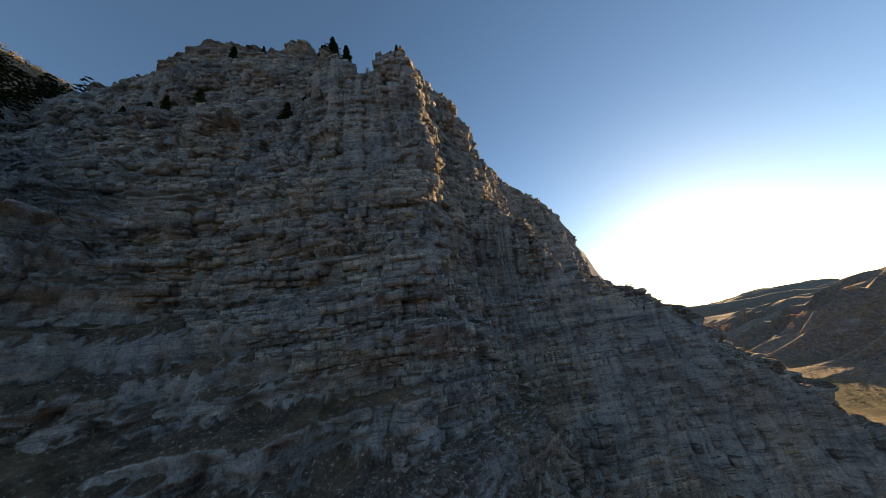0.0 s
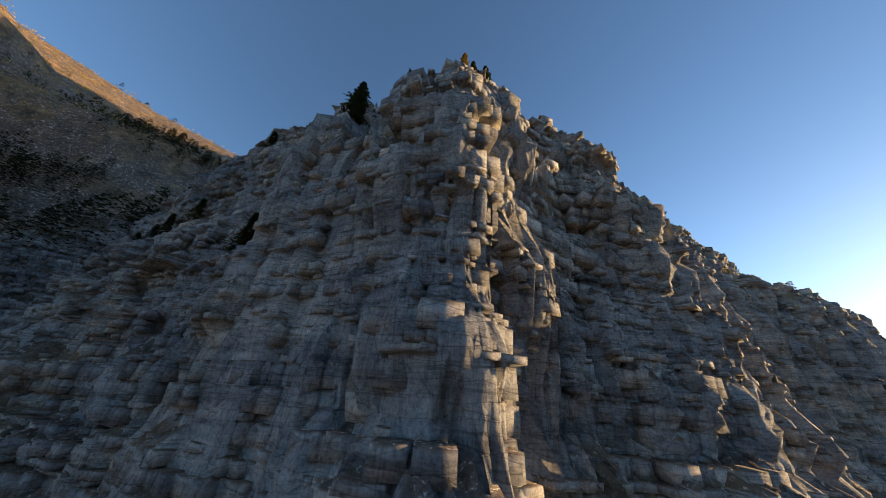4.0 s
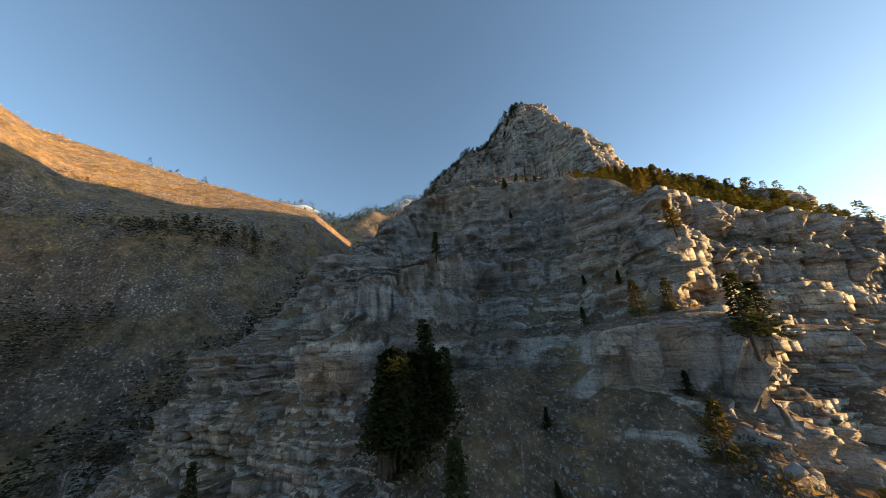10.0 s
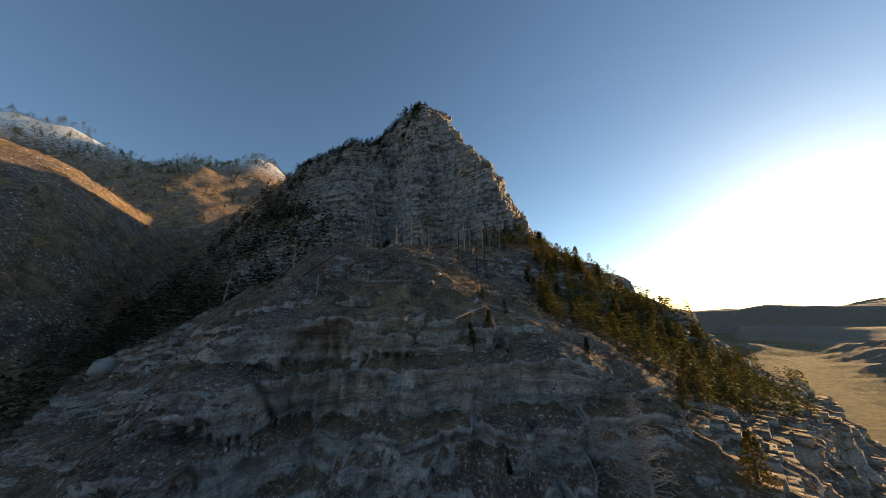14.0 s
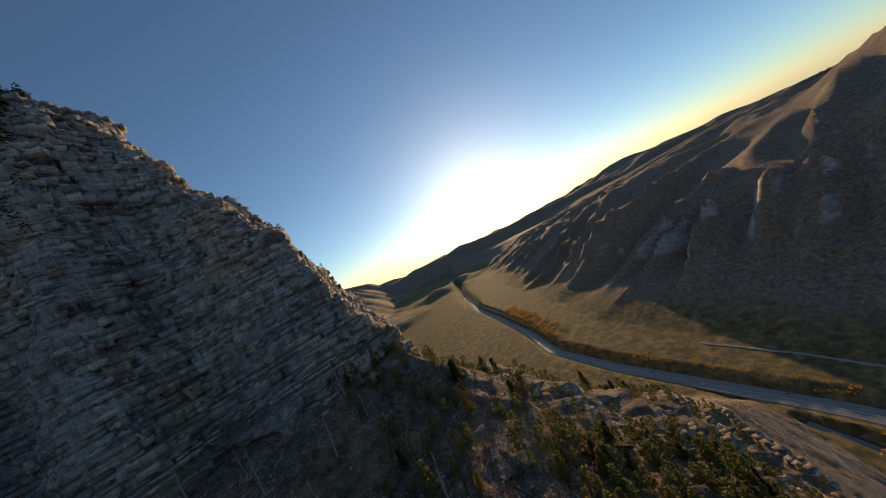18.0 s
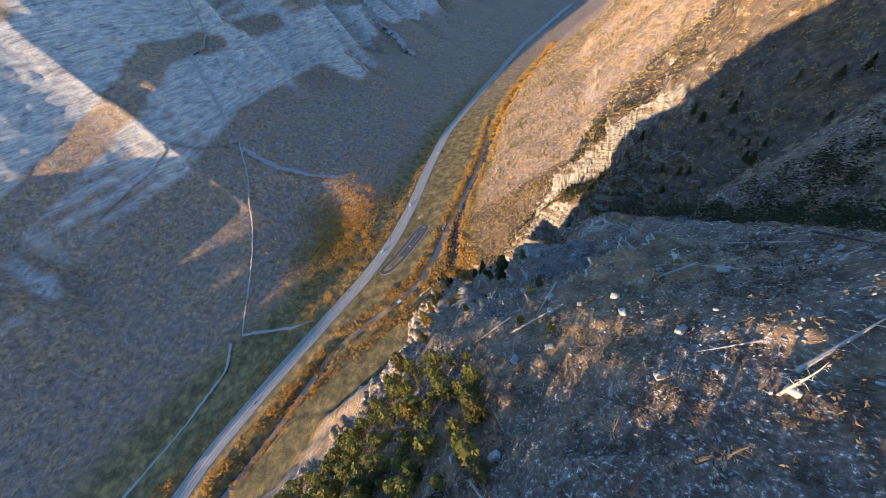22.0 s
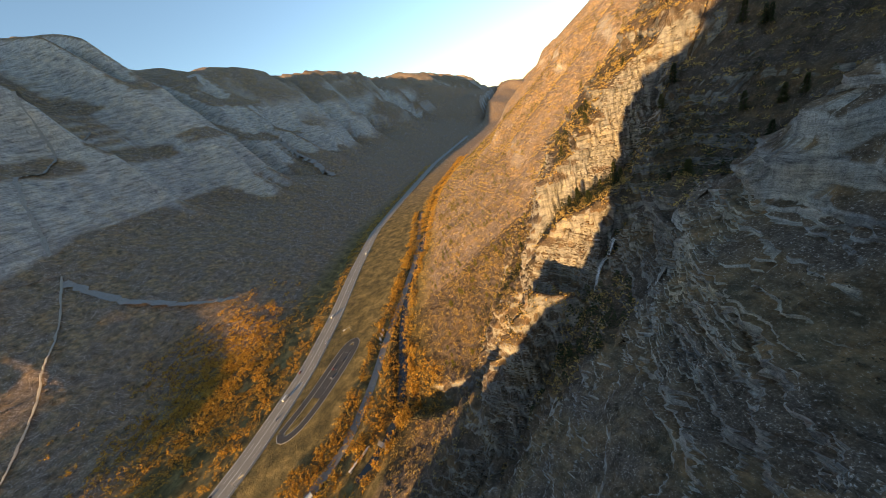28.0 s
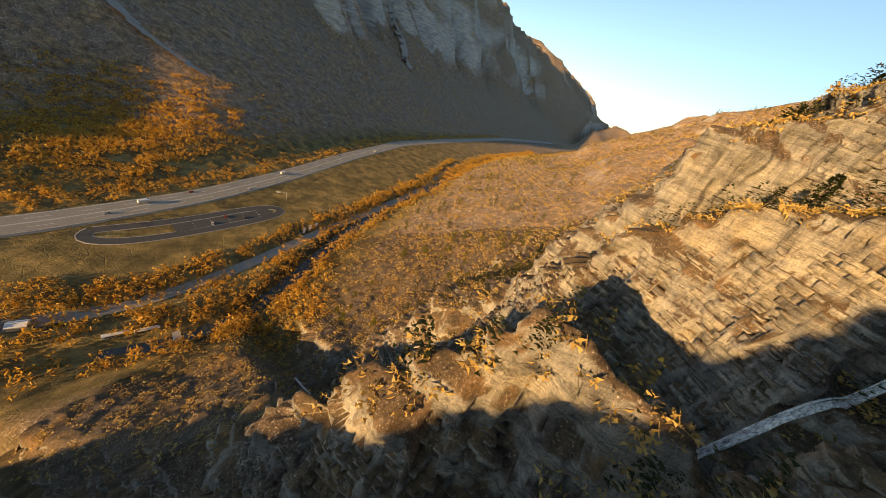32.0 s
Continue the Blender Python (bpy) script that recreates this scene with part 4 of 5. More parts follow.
def fall(name, line, half, lift, strands, label):
    """Falling water: an empty with a white curtain and thinner strands beside it."""
    root = tagged(new(name), label, "waterfall")
    for s in range(strands):
        P = []
        for a, b in zip(line[:-1], line[1:]):
            P += [(a[0] + (b[0] - a[0]) * i / 5, a[1] + (b[1] - a[1]) * i / 5) for i in range(5)]
        P = np.array(P + [line[-1]], float)
        o = 0 if s == 0 else (rng.random() - 0.5) * 1.8
        T = np.gradient(P, axis=0)
        T /= np.linalg.norm(T, axis=1)[:, None]
        Nn = np.stack([-T[:, 1], T[:, 0]], 1)
        P = P + Nn * o
        hw = half * (1 if s == 0 else 0.25) * (0.7 + 0.6 * rng.random(len(P)))
        z = np.max([ground_z(P[:, 0] + q, P[:, 1] + w) for q in (-1, 0, 1) for w in (-1, 0, 1)], 0)
        z = np.minimum.accumulate(z)
        for _ in range(4):
            z[1:-1] = 0.25 * z[:-2] + 0.5 * z[1:-1] + 0.25 * z[2:]
        z = z + lift + 0.15 * s
        bm = bmesh.new()
        rows = [[bm.verts.new((*(P[i] + Nn[i] * hw[i] * q), z[i] + 0.25 * (1 - abs(q)))) for q in (-1, -0.4, 0.4, 1)] for i in range(len(P))]
        for r0, r1 in zip(rows[:-1], rows[1:]):
            for j in range(3):
                bm.faces.new((r0[j], r0[j + 1], r1[j + 1], r1[j]))
        ob = part("water_curtain" if s == 0 else "water_strand", bm, FOAM, root)
        for p in ob.data.polygons:
            p.use_smooth = True


fall("waterfall", FALL, 0.4, 0.45, 5, "white waterfall sliding down a dark rock cleft")
fall("waterfall", [(-26, -184), (-18, -191), (-6, -199), (8, -203.5), (20, -207.5)], 0.25, 0.2, 3, "thin white cascade among boulders and logs")
fall("waterfall", [(21, -208), (25.5, -210.3), (28.5, -214.2), (33, -220.5)], 0.9, 0.7, 3, "narrow lower waterfall over a shaded step")
fall("waterfall", [(33, -221), (40, -226), (50, -233), (62, -241)], 0.4, 0.3, 2, "small rushing creek in the wooded gully")


# ---------------------------------------------------------------- vehicles
def box(bm, x0, x1, y0, y1, z0, z1, tx=0.0, ty=0.0):
    v = [bm.verts.new(p) for p in ((x0, y0, z0), (x1, y0, z0), (x1, y1, z0), (x0, y1, z0), (x0 + tx, y0 + ty, z1), (x1 - tx, y0 + ty, z1), (x1 - tx, y1 - ty, z1), (x0 + tx, y1 - ty, z1))]
    for f in ((3, 2, 1, 0), (4, 5, 6, 7), (0, 1, 5, 4), (1, 2, 6, 5), (2, 3, 7, 6), (3, 0, 4, 7)):
        bm.faces.new([v[i] for i in f])


def paint(name, c):
    m, N, L, b = mat(name, 0.35)
    b.inputs["Base Color"].default_value = (*c, 1)
    b.inputs["Specular IOR Level"].default_value = 0.5
    n = tex(N, L, N.new("ShaderNodeNewGeometry").outputs["Position"], 3.0)
    L.new(ramp(N, L, n, [(0.3, tuple(0.85 * k for k in c)), (0.7, c)]), b.inputs["Base Color"])
    return m


COLOURS = [("white", (0.7, 0.7, 0.68)), ("black", (0.02, 0.02, 0.022)), ("silver", (0.38, 0.39, 0.40)), ("dark grey", (0.08, 0.085, 0.09)), ("red", (0.35, 0.03, 0.02))]
PAINTS = {n: paint("car_" + n.replace(" ", "_"), c) for n, c in COLOURS}


def wheel(parent, x, y, r):
    bm = bmesh.new()
    tube(bm, [(x, y - 0.11, r), (x, y + 0.11, r)], [r, r], 12)
    tyre = part("wheel", bm, RUBBER, parent)
    bm = bmesh.new()
    tube(bm, [(x, y - 0.125, r), (x, y + 0.125, r)], [0.6 * r, 0.6 * r], 10)
    part("rim", bm, STEEL, tyre)


def car(x, y, z, turn, colour, label):
    root = new("car")
    bm = bmesh.new()
    box(bm, -2.2, 2.2, -0.9, 0.9, 0.35, 0.95, 0.08, 0.05)
    bmesh.ops.bevel(bm, geom=bm.edges[:], offset=0.09, segments=2, affect="EDGES")
    part("body", bm, PAINTS[colour], root)
    bm = bmesh.new()
    box(bm, -1.5, 1.0, -0.8, 0.8, 0.95, 1.38, 0.45, 0.14)
    part("windows", bm, GLASS, root, "dark tinted windows")
    bm = bmesh.new()
    box(bm, -1.08, 0.58, -0.67, 0.67, 1.38, 1.46, 0.1, 0.06)
    part("roof", bm, PAINTS[colour], root)
    for wx in (-1.35, 1.35):
        for wy in (-0.85, 0.85):
            wheel(root, wx, wy, 0.34)
    root.matrix_basis = pose(x, y, z, 0, 0, turn)
    return tagged(root, label, "car", "vehicles in the canyon")


def truck(x, y, z, turn, label, L=8.0):
    root = new("truck")
    bm = bmesh.new()
    box(bm, -L / 2, L / 2 - 2.2, -1.25, 1.25, 0.9, 3.6)
    bmesh.ops.bevel(bm, geom=bm.edges[:], offset=0.06, segments=1, affect="EDGES")
    part("box_body", bm, WHITE, root)
    bm = bmesh.new()
    box(bm, L / 2 - 2.1, L / 2, -1.1, 1.1, 0.6, 2.6, 0.3, 0.1)
    bmesh.ops.bevel(bm, geom=bm.edges[:], offset=0.08, segments=1, affect="EDGES")
    part("cab", bm, WHITE, root)
    bm = bmesh.new()
    box(bm, L / 2 - 0.5, L / 2 - 0.1, -0.95, 0.95, 1.6, 2.4)
    part("windscreen", bm, GLASS, root)
    for wx in (-L / 2 + 1.2, L / 2 - 1.2):
        for wy in (-1.1, 1.1):
            wheel(root, wx, wy, 0.48)
    root.matrix_basis = pose(x, y, z, 0, 0, turn)
    return tagged(root, label, "truck", "vehicles in the canyon")


def on_line(P, Nn, Z, i, off, flip=0):
    d = P[i + 1] - P[i]
    p = P[i] + Nn[i] * off
    return p[0], p[1], Z[i], math.degrees(math.atan2(d[1], d[0])) + flip


ys = HP[:, 1]
for n, (yy, off) in enumerate([(-230, 4), (-262, 9), (-330, -4), (-352, 4), (-395, 9), (-440, -9), (-505, 4), (-560, -4), (-640, 9), (-720, -9), (-120, 9), (-60, -4), (30, 4), (110, -9), (200, 9), (300, -4), (390, 4), (520, -9), (620, 4)]):
    i = int(np.argmin(np.abs(ys - yy)))
    col = COLOURS[n % 5][0]
    if n in (3, 6, 9):
        truck(*on_line(HP, HN, HZ, i, off, 0 if off > 0 else 180), "white box truck driving on the highway", 9.0)
    else:
        car(*on_line(HP, HN, HZ, i, off, 0 if off > 0 else 180), col, col + " car driving on the grey highway")
for n, i in enumerate((2, 3, 4, 6)):
    if i < len(LP) - 1:
        p = on_line(LP, LN, LZ, i, 3.6 if n % 2 else -3.6, 70)
        col = ("white", "red", "dark grey", "silver")[n]
        car(*p, col, col + " car parked in a marked bay")
for n, (px, py) in enumerate([(147, -420), (149, -412), (151, -404), (146, -438), (152, -396)]):
    tr_turn = 100 + 6 * n
    if n < 3:
        truck(px + 4, py, gz(px, py) * 0 + float(floor_height(np.array([px]), np.array([py]))[0]) - 3.5, tr_turn, "white box truck parked beside the old road", 7.0)
    else:
        car(px + 3, py, float(floor_height(np.array([px]), np.array([py]))[0]) - 3.5, tr_turn, "white" if n == 3 else "silver", "pale car parked beside the old road")


def coach(x, y, z, turn, label):
    """A long bus: body, roof, a row of side windows, windscreen, wheels."""
    root = new("coach")
    bm = bmesh.new()
    box(bm, -6, 6, -1.25, 1.25, 0.45, 3.1)
    bmesh.ops.bevel(bm, geom=bm.edges[:], offset=0.12, segments=2, affect="EDGES")
    part("body", bm, WHITE, root)
    bm = bmesh.new()
    box(bm, -5.7, 5.7, -1.1, 1.1, 3.09, 3.3, 0.15, 0.15)
    part("roof", bm, WHITE, root)
    for side in (-1, 1):
        for k in range(7):
            bm = bmesh.new()
            box(bm, -5.4 + 1.5 * k, -4.1 + 1.5 * k, side * 1.26 - 0.02, side * 1.26 + 0.02, 1.7, 2.7)
            part("side_window", bm, GLASS, root)
    bm = bmesh.new()
    box(bm, 5.98, 6.04, -1.05, 1.05, 1.4, 2.8)
    part("windscreen", bm, GLASS, root)
    for wx in (-3.6, 4.0):
        for wy in (-1.15, 1.15):
            wheel(root, wx, wy, 0.5)
    root.matrix_basis = pose(x, y, z, 0, 0, turn)
    return tagged(root, label, "bus", "vehicles in the canyon")


def digger(x, y, z, turn, label):
    """A yellow excavator: tracks, cab, boom, arm and bucket."""
    root = new("excavator")
    YEL = PAINTS["yellow"]
    for sy in (-1.1, 1.1):
        bm = bmesh.new()
        box(bm, -1.8, 1.8, sy - 0.3, sy + 0.3, 0, 0.8, 0.3)
        part("track", bm, RUBBER, root)
    bm = bmesh.new()
    box(bm, -1.9, 1.3, -1.2, 1.2, 0.9, 1.9, 0.1, 0.1)
    part("body", bm, YEL, root)
    bm = bmesh.new()
    box(bm, 0.1, 1.5, 0.2, 1.2, 1.9, 3.0, 0.15, 0.08)
    part("cab", bm, GLASS, root)
    bm = bmesh.new()
    tube(bm, [(1.2, -0.3, 1.6), (3.0, -0.3, 3.9), (4.9, -0.3, 3.6)], [0.28, 0.26, 0.2], 6)
    part("boom", bm, YEL, root)
    bm = bmesh.new()
    tube(bm, [(4.9, -0.3, 3.6), (5.4, -0.3, 1.2)], [0.2, 0.14], 6)
    part("arm", bm, YEL, root)
    bm = bmesh.new()
    box(bm, 4.8, 5.7, -0.8, 0.2, 0.3, 1.2, 0.2)
    part("bucket", bm, STEEL, root)
    root.matrix_basis = pose(x, y, z, 0, 0, turn)
    return tagged(root, label, "excavator", "vehicles in the canyon")


def shed(x, y, z, turn, L, W, label, roof_m):
    """A low building: walls, pitched roof, door and windows."""
    root = new("shed")
    bm = bmesh.new()
    box(bm, -L / 2, L / 2, -W / 2, W / 2, -0.5, 2.8)
    part("wall", bm, CONC, root)
    bm = bmesh.new()
    v = [bm.verts.new(q) for q in ((-L / 2 - 0.4, -W / 2 - 0.4, 2.7), (L / 2 + 0.4, -W / 2 - 0.4, 2.7), (L / 2 + 0.4, W / 2 + 0.4, 2.7), (-L / 2 - 0.4, W / 2 + 0.4, 2.7), (-L / 2 - 0.4, 0, 4.2), (L / 2 + 0.4, 0, 4.2))]
    for q in ((0, 1, 5, 4), (2, 3, 4, 5), (1, 2, 5), (3, 0, 4), (3, 2, 1, 0)):
        bm.faces.new([v[i] for i in q])
    part("roof", bm, roof_m, root)
    bm = bmesh.new()
    box(bm, -0.5, 0.5, -W / 2 - 0.05, -W / 2 - 0.005, 0, 2.1)
    part("door", bm, STEEL, root)
    for wx in (-L / 3, L / 3):
        bm = bmesh.new()
        box(bm, wx - 0.6, wx + 0.6, -W / 2 - 0.05, -W / 2 - 0.005, 1.0, 2.1)
        part("window", bm, GLASS, root)
    root.matrix_basis = pose(x, y, z, 0, 0, turn)
    return tagged(root, label, "building")


def bridge(x, y, z, turn, L):
    """A flat footbridge with rails and posts."""
    root = new("footbridge")
    bm = bmesh.new()
    box(bm, -L / 2, L / 2, -2.0, 2.0, -0.5, 0)
    part("deck", bm, CONC, root)
    for sy in (-1.9, 1.9):
        bm = bmesh.new()
        box(bm, -L / 2, L / 2, sy - 0.06, sy + 0.06, 0.95, 1.1)
        part("rail", bm, STEEL, root)
        for k in range(7):
            bm = bmesh.new()
            px_ = -L / 2 + 0.3 + k * (L - 0.6) / 6
            box(bm, px_ - 0.06, px_ + 0.06, sy - 0.06, sy + 0.06, 0, 0.95)
            part("post", bm, STEEL, root)
    for sx in (-1, 1):
        bm = bmesh.new()
        box(bm, sx * L / 2 - 0.8, sx * L / 2 + 0.8, -2.4, 2.4, -4.5, -0.45)
        part("abutment", bm, CONC, root)
    root.matrix_basis = pose(x, y, z, 0, 0, turn)
    return tagged(root, "flat concrete bridge across the river", "bridge")


PAINTS["yellow"] = paint("digger_yellow", (0.55, 0.30, 0.02))
VZ = FLOOR - 3.4
coach(166, -252, VZ, 48, "white coach with dark windows parked beside the river")
coach(176, -243, VZ, 48, "grey-white coach parked in line beside the river")
digger(205, -238, VZ, 60, "yellow excavator working beside the old road")
digger(211, -230, VZ, 200, "yellow excavator parked by the old road")
shed(218, -230, VZ, 40, 7, 5, "white site cabin beside the old road", WHITE)
shed(228, -224, VZ, 40, 9, 6, "low cabin with a brown roof beside the old road", BARK)
bridge(150, -255, VZ + 0.6, -40, 16)


def gantry(x, y, turn):
    root = new("sign_gantry")
    z = float(floor_height(np.array([x]), np.array([y]))[0])
    bm = bmesh.new()
    tube(bm, [(0, 0, -1), (0, 0, 9)], [0.28, 0.2], 8)
    part("post", bm, STEEL, root)
    bm = bmesh.new()
    tube(bm, [(0, 0, 8.6), (11, 0, 8.9)], [0.16, 0.12], 6)
    tube(bm, [(0, 0, 7.6), (11, 0, 7.9)], [0.16, 0.12], 6)
    part("arm", bm, STEEL, root)
    bm = bmesh.new()
    box(bm, 6.5, 10.8, -0.12, 0.12, 7.2, 9.6)
    part("sign_panel", bm, STEEL, root, "plain back of a road sign")
    root.matrix_basis = pose(x, y, z, 0, 0, turn)
    return tagged(root, "grey steel sign gantry reaching over the highway", "sign")


gantry(204, -446, 30)
gantry(300, -262, 210)


def guard_rail(off, y0, y1, label):
    root = tagged(new("guard_rail"), label, "guard rail")
    sel = [i for i in range(len(HP)) if y0 < HP[i][1] < y1]
    bm = bmesh.new()
    rows = []
    for i in sel:
        p = HP[i] + HN[i] * off
        rows.append([bm.verts.new((p[0], p[1], HZ[i] + h)) for h in (0.45, 0.8)])
    for r0, r1 in zip(rows[:-1], rows[1:]):
        bm.faces.new((r0[0], r1[0], r1[1], r0[1]))
    bmesh.ops.solidify(bm, geom=bm.faces[:], thickness=0.08)
    part("rail", bm, STEEL, root)
    for i in sel[::3]:
        p = HP[i] + HN[i] * off
        bm = bmesh.new()
        box(bm, p[0] - 0.08, p[0] + 0.08, p[1] - 0.08, p[1] + 0.08, HZ[i] - 0.4, HZ[i] + 0.85)
        part("post", bm, STEEL, root)


guard_rail(-12.9, -560, 60, "galvanised guard rail along the highway's river side")


# ---------------------------------------------------------------- trees on the ridge
DARK = "dark green conifer on a rocky ledge"
LIT = "yellow-green conifer on a sunny ledge"
for x, y, h, k, m in [(18.5, -38.5, 5.5, "a", NEEDLE), (32.3, -25.2, 4.5, "b", SUN_TONED), (36, -22.1, 5.6, "c", NEEDLE), (39.4, -21.6, 5.0, "d", SUN_TONED), (41.6, -25, 5.5, "a", SUN_TONED), (37, -19.5, 5, "b", NEEDLE), (35.7, -33.3, 4, "c", NEEDLE), (14.1, -41.2, 4.5, "d", NEEDLE),
                      (45.6, -42.9, 4.6, "b", SUN_TONED), (41.2, -41.6, 5.0, "a", SUN_TONED), (47.5, -41.0, 2.6, "c", SUN_TONED), (50.5, -40.5, 4.8, "d", SUN_TONED), (52, -37, 3.0, "a", SUN_TONED),
                      (46, -57.4, 2.6, "a", SUN_TONED), (39, -56.6, 2.2, "b", SUN_TONED), (64.3, -28.2, 3.6, "c", SUN_TONED), (7.2, 11.4, 2.6, "d", NEEDLE), (3, 14.7, 2.2, "a", NEEDLE), (32, 13.7, 6.5, "d", SUN_TONED), (30, 1, 5.0, "b", SUN_TONED), (33, -8.5, 4.5, "c", SUN_TONED), (5, -26, 4, "c", NEEDLE), (28, 8, 4.0, "a", SUN_TONED), (28.6, -20.0, 4.0, "b", SUN_TONED), (31, -18, 3.6, "d", SUN_TONED),
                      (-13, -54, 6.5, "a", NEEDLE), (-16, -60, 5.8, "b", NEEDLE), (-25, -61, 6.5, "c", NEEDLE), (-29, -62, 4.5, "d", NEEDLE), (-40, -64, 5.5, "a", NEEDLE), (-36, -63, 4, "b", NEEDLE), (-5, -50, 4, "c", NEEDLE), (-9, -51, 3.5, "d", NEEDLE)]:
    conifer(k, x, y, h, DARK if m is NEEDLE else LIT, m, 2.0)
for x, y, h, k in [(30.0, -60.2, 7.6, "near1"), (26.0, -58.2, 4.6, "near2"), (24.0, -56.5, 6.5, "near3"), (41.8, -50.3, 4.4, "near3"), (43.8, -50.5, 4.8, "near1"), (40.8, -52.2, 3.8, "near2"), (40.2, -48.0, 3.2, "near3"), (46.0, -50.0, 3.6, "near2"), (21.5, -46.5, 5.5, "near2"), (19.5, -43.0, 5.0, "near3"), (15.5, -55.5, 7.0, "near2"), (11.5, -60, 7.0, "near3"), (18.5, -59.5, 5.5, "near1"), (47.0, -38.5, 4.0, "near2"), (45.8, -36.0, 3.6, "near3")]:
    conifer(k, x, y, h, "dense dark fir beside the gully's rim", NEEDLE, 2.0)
for x, y, h in [(40.5, -44.5, 2.2), (42.5, -42.0, 2.4), (38.5, -40.5, 1.8), (44.5, -45.0, 2.6), (41.0, -37.5, 2.2), (36.8, -36.0, 1.6), (22.5, -50.0, 2.4), (20.0, -52.5, 2.8), (24.0, -53.0, 1.8), (17.0, -48.0, 3.0), (22.0, -30.5, 1.6), (20.0, -27.0, 2.0), (31.0, -21.5, 2.2), (26.5, -15.5, 1.8), (17.6, 5.2, 2.2), (3.2, 1.8, 3.0), (7.2, -4.6, 1.6), (5.0, 4.5, 2.4), (20.5, -9.0, 1.6), (22.5, -18.5, 2.2)]:
    conifer("near2" if h < 2.2 else "near3", x, y, h, "low dark juniper bush on the gully's bank", NEEDLE, 4.0)
k = 0
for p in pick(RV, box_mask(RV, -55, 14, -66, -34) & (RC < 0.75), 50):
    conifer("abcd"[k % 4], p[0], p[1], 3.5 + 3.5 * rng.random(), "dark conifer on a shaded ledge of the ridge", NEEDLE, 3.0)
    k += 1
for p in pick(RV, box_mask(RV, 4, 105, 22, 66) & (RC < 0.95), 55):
    conifer("abcd"[k % 4], p[0], p[1], 2.8 + 3.6 * rng.random(), "sunlit conifer on the ridge's valley flank", SUN_TONED if rng.random() < 0.5 else NEEDLE, 3.0)
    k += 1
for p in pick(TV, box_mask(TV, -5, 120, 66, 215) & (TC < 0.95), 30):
    conifer("abcd"[k % 4], p[0], p[1], 3.5 + 4.0 * rng.random(), "sunlit conifer below the summit cliff", SUN_TONED if rng.random() < 0.3 else NEEDLE, 3.0)
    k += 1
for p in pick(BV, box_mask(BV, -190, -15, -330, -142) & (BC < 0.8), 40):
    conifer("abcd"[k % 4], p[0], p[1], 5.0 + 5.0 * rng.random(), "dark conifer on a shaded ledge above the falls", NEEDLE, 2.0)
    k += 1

dead_tree("big", 19.8, -3.0, 10.5, "bleached dead tree with a thicket of bare twigs", DEAD, 2.0, "dead trees on the burnt slope")
dead_tree("bigb", 9, -3, 3.0, "low bleached dead shrub of bare twigs", DEAD, 10.0)
for p in pick(np.concatenate([RV, TV]), np.concatenate([box_mask(RV, -80, 4, 24, 66) & (RC < 0.6), box_mask(TV, -110, 2, 66, 126) & (TC < 0.7)]), 75):
    m = DEAD if rng.random() < 0.6 else CHAR
    dead_tree("abc"[k % 3], p[0], p[1], 5 + 8 * rng.random(), "bare dead trunk standing on the burnt slope" if m is DEAD else "charred bare trunk standing on the burnt slope", m, 4.0)
    k += 1


def log(x, y, L, turn, material, label):
    """A fallen trunk with stubs, lying along the slope."""
    dx, dy = math.cos(turn) * L / 2, math.sin(turn) * L / 2
    za, zb = gz(x - dx, y - dy), gz(x + dx, y + dy)
    zm = max(gz(x, y), 0.5 * (za + zb)) + 0.12
    k = max(min((zb - za) * 0.5, 0.6 * L), -0.6 * L)
    root = new("log")
    bm = bmesh.new()
    tube(bm, [(x - dx, y - dy, zm - k), (x - dx * 0.3, y - dy * 0.3, zm - 0.3 * k + 0.05), (x + dx * 0.4, y + dy * 0.4, zm + 0.4 * k), (x + dx, y + dy, zm + k)], [0.02 * L, 0.018 * L, 0.012 * L, 0.004 * L], 7)
    part("trunk", bm, material, root)
    for s in range(4):
        f = -0.2 + 0.28 * s
        bx, by, bz = x + dx * f, y + dy * f, zm + k * f
        a = turn + rng.normal()
        bm = bmesh.new()
        tube(bm, [(bx, by, bz), (bx + math.cos(a) * 0.12 * L, by + math.sin(a) * 0.12 * L, bz + 0.07 * L * rng.random())], [0.006 * L, 0.002 * L], 4)
        part("branch_stub", bm, material, root)
    return tagged(root, label, "log", "fallen logs on the slope")


for p in pick(RV, box_mask(RV, -85, 12, -12, 66) & (RC < 0.6), 70):
    log(p[0], p[1], 3 + 6 * rng.random(), rng.random() * 6.28, DEAD if rng.random() < 0.7 else CHAR, "grey fallen log on the stony slope")
for p in pick(RV, box_mask(RV, 12, 40, -60, -15) & (RC < 0.7), 12):
    log(p[0], p[1], 1 + 1.6 * rng.random(), rng.random() * 6.28, DEAD, "bleached fallen branch in the gully")
for p in pick(BV, box_mask(BV, -25, 20, -215, -178), 14):
    log(p[0], p[1], 4 + 5 * rng.random(), rng.random() * 6.28, DEAD, "grey log jammed beside the cascade")


# ---------------------------------------------------------------- boulders and stones
ROCKS = []
for sd in range(4):
    V, F = rock(sd, 10)
    ROCKS.append(mesh_np("boulder", V, F, STONE))
places = [(-76, 4, 2.6, 0)] + [(p[0], p[1], 0.15 + 0.5 * rng.random() ** 2, i % 4) for i, p in enumerate(pick(RV, box_mask(RV, -60, 45, -66, 40) & (RC < 0.7) & (near_line(RV[:, 0], RV[:, 1], GULLY)[0] > 5), 150))]
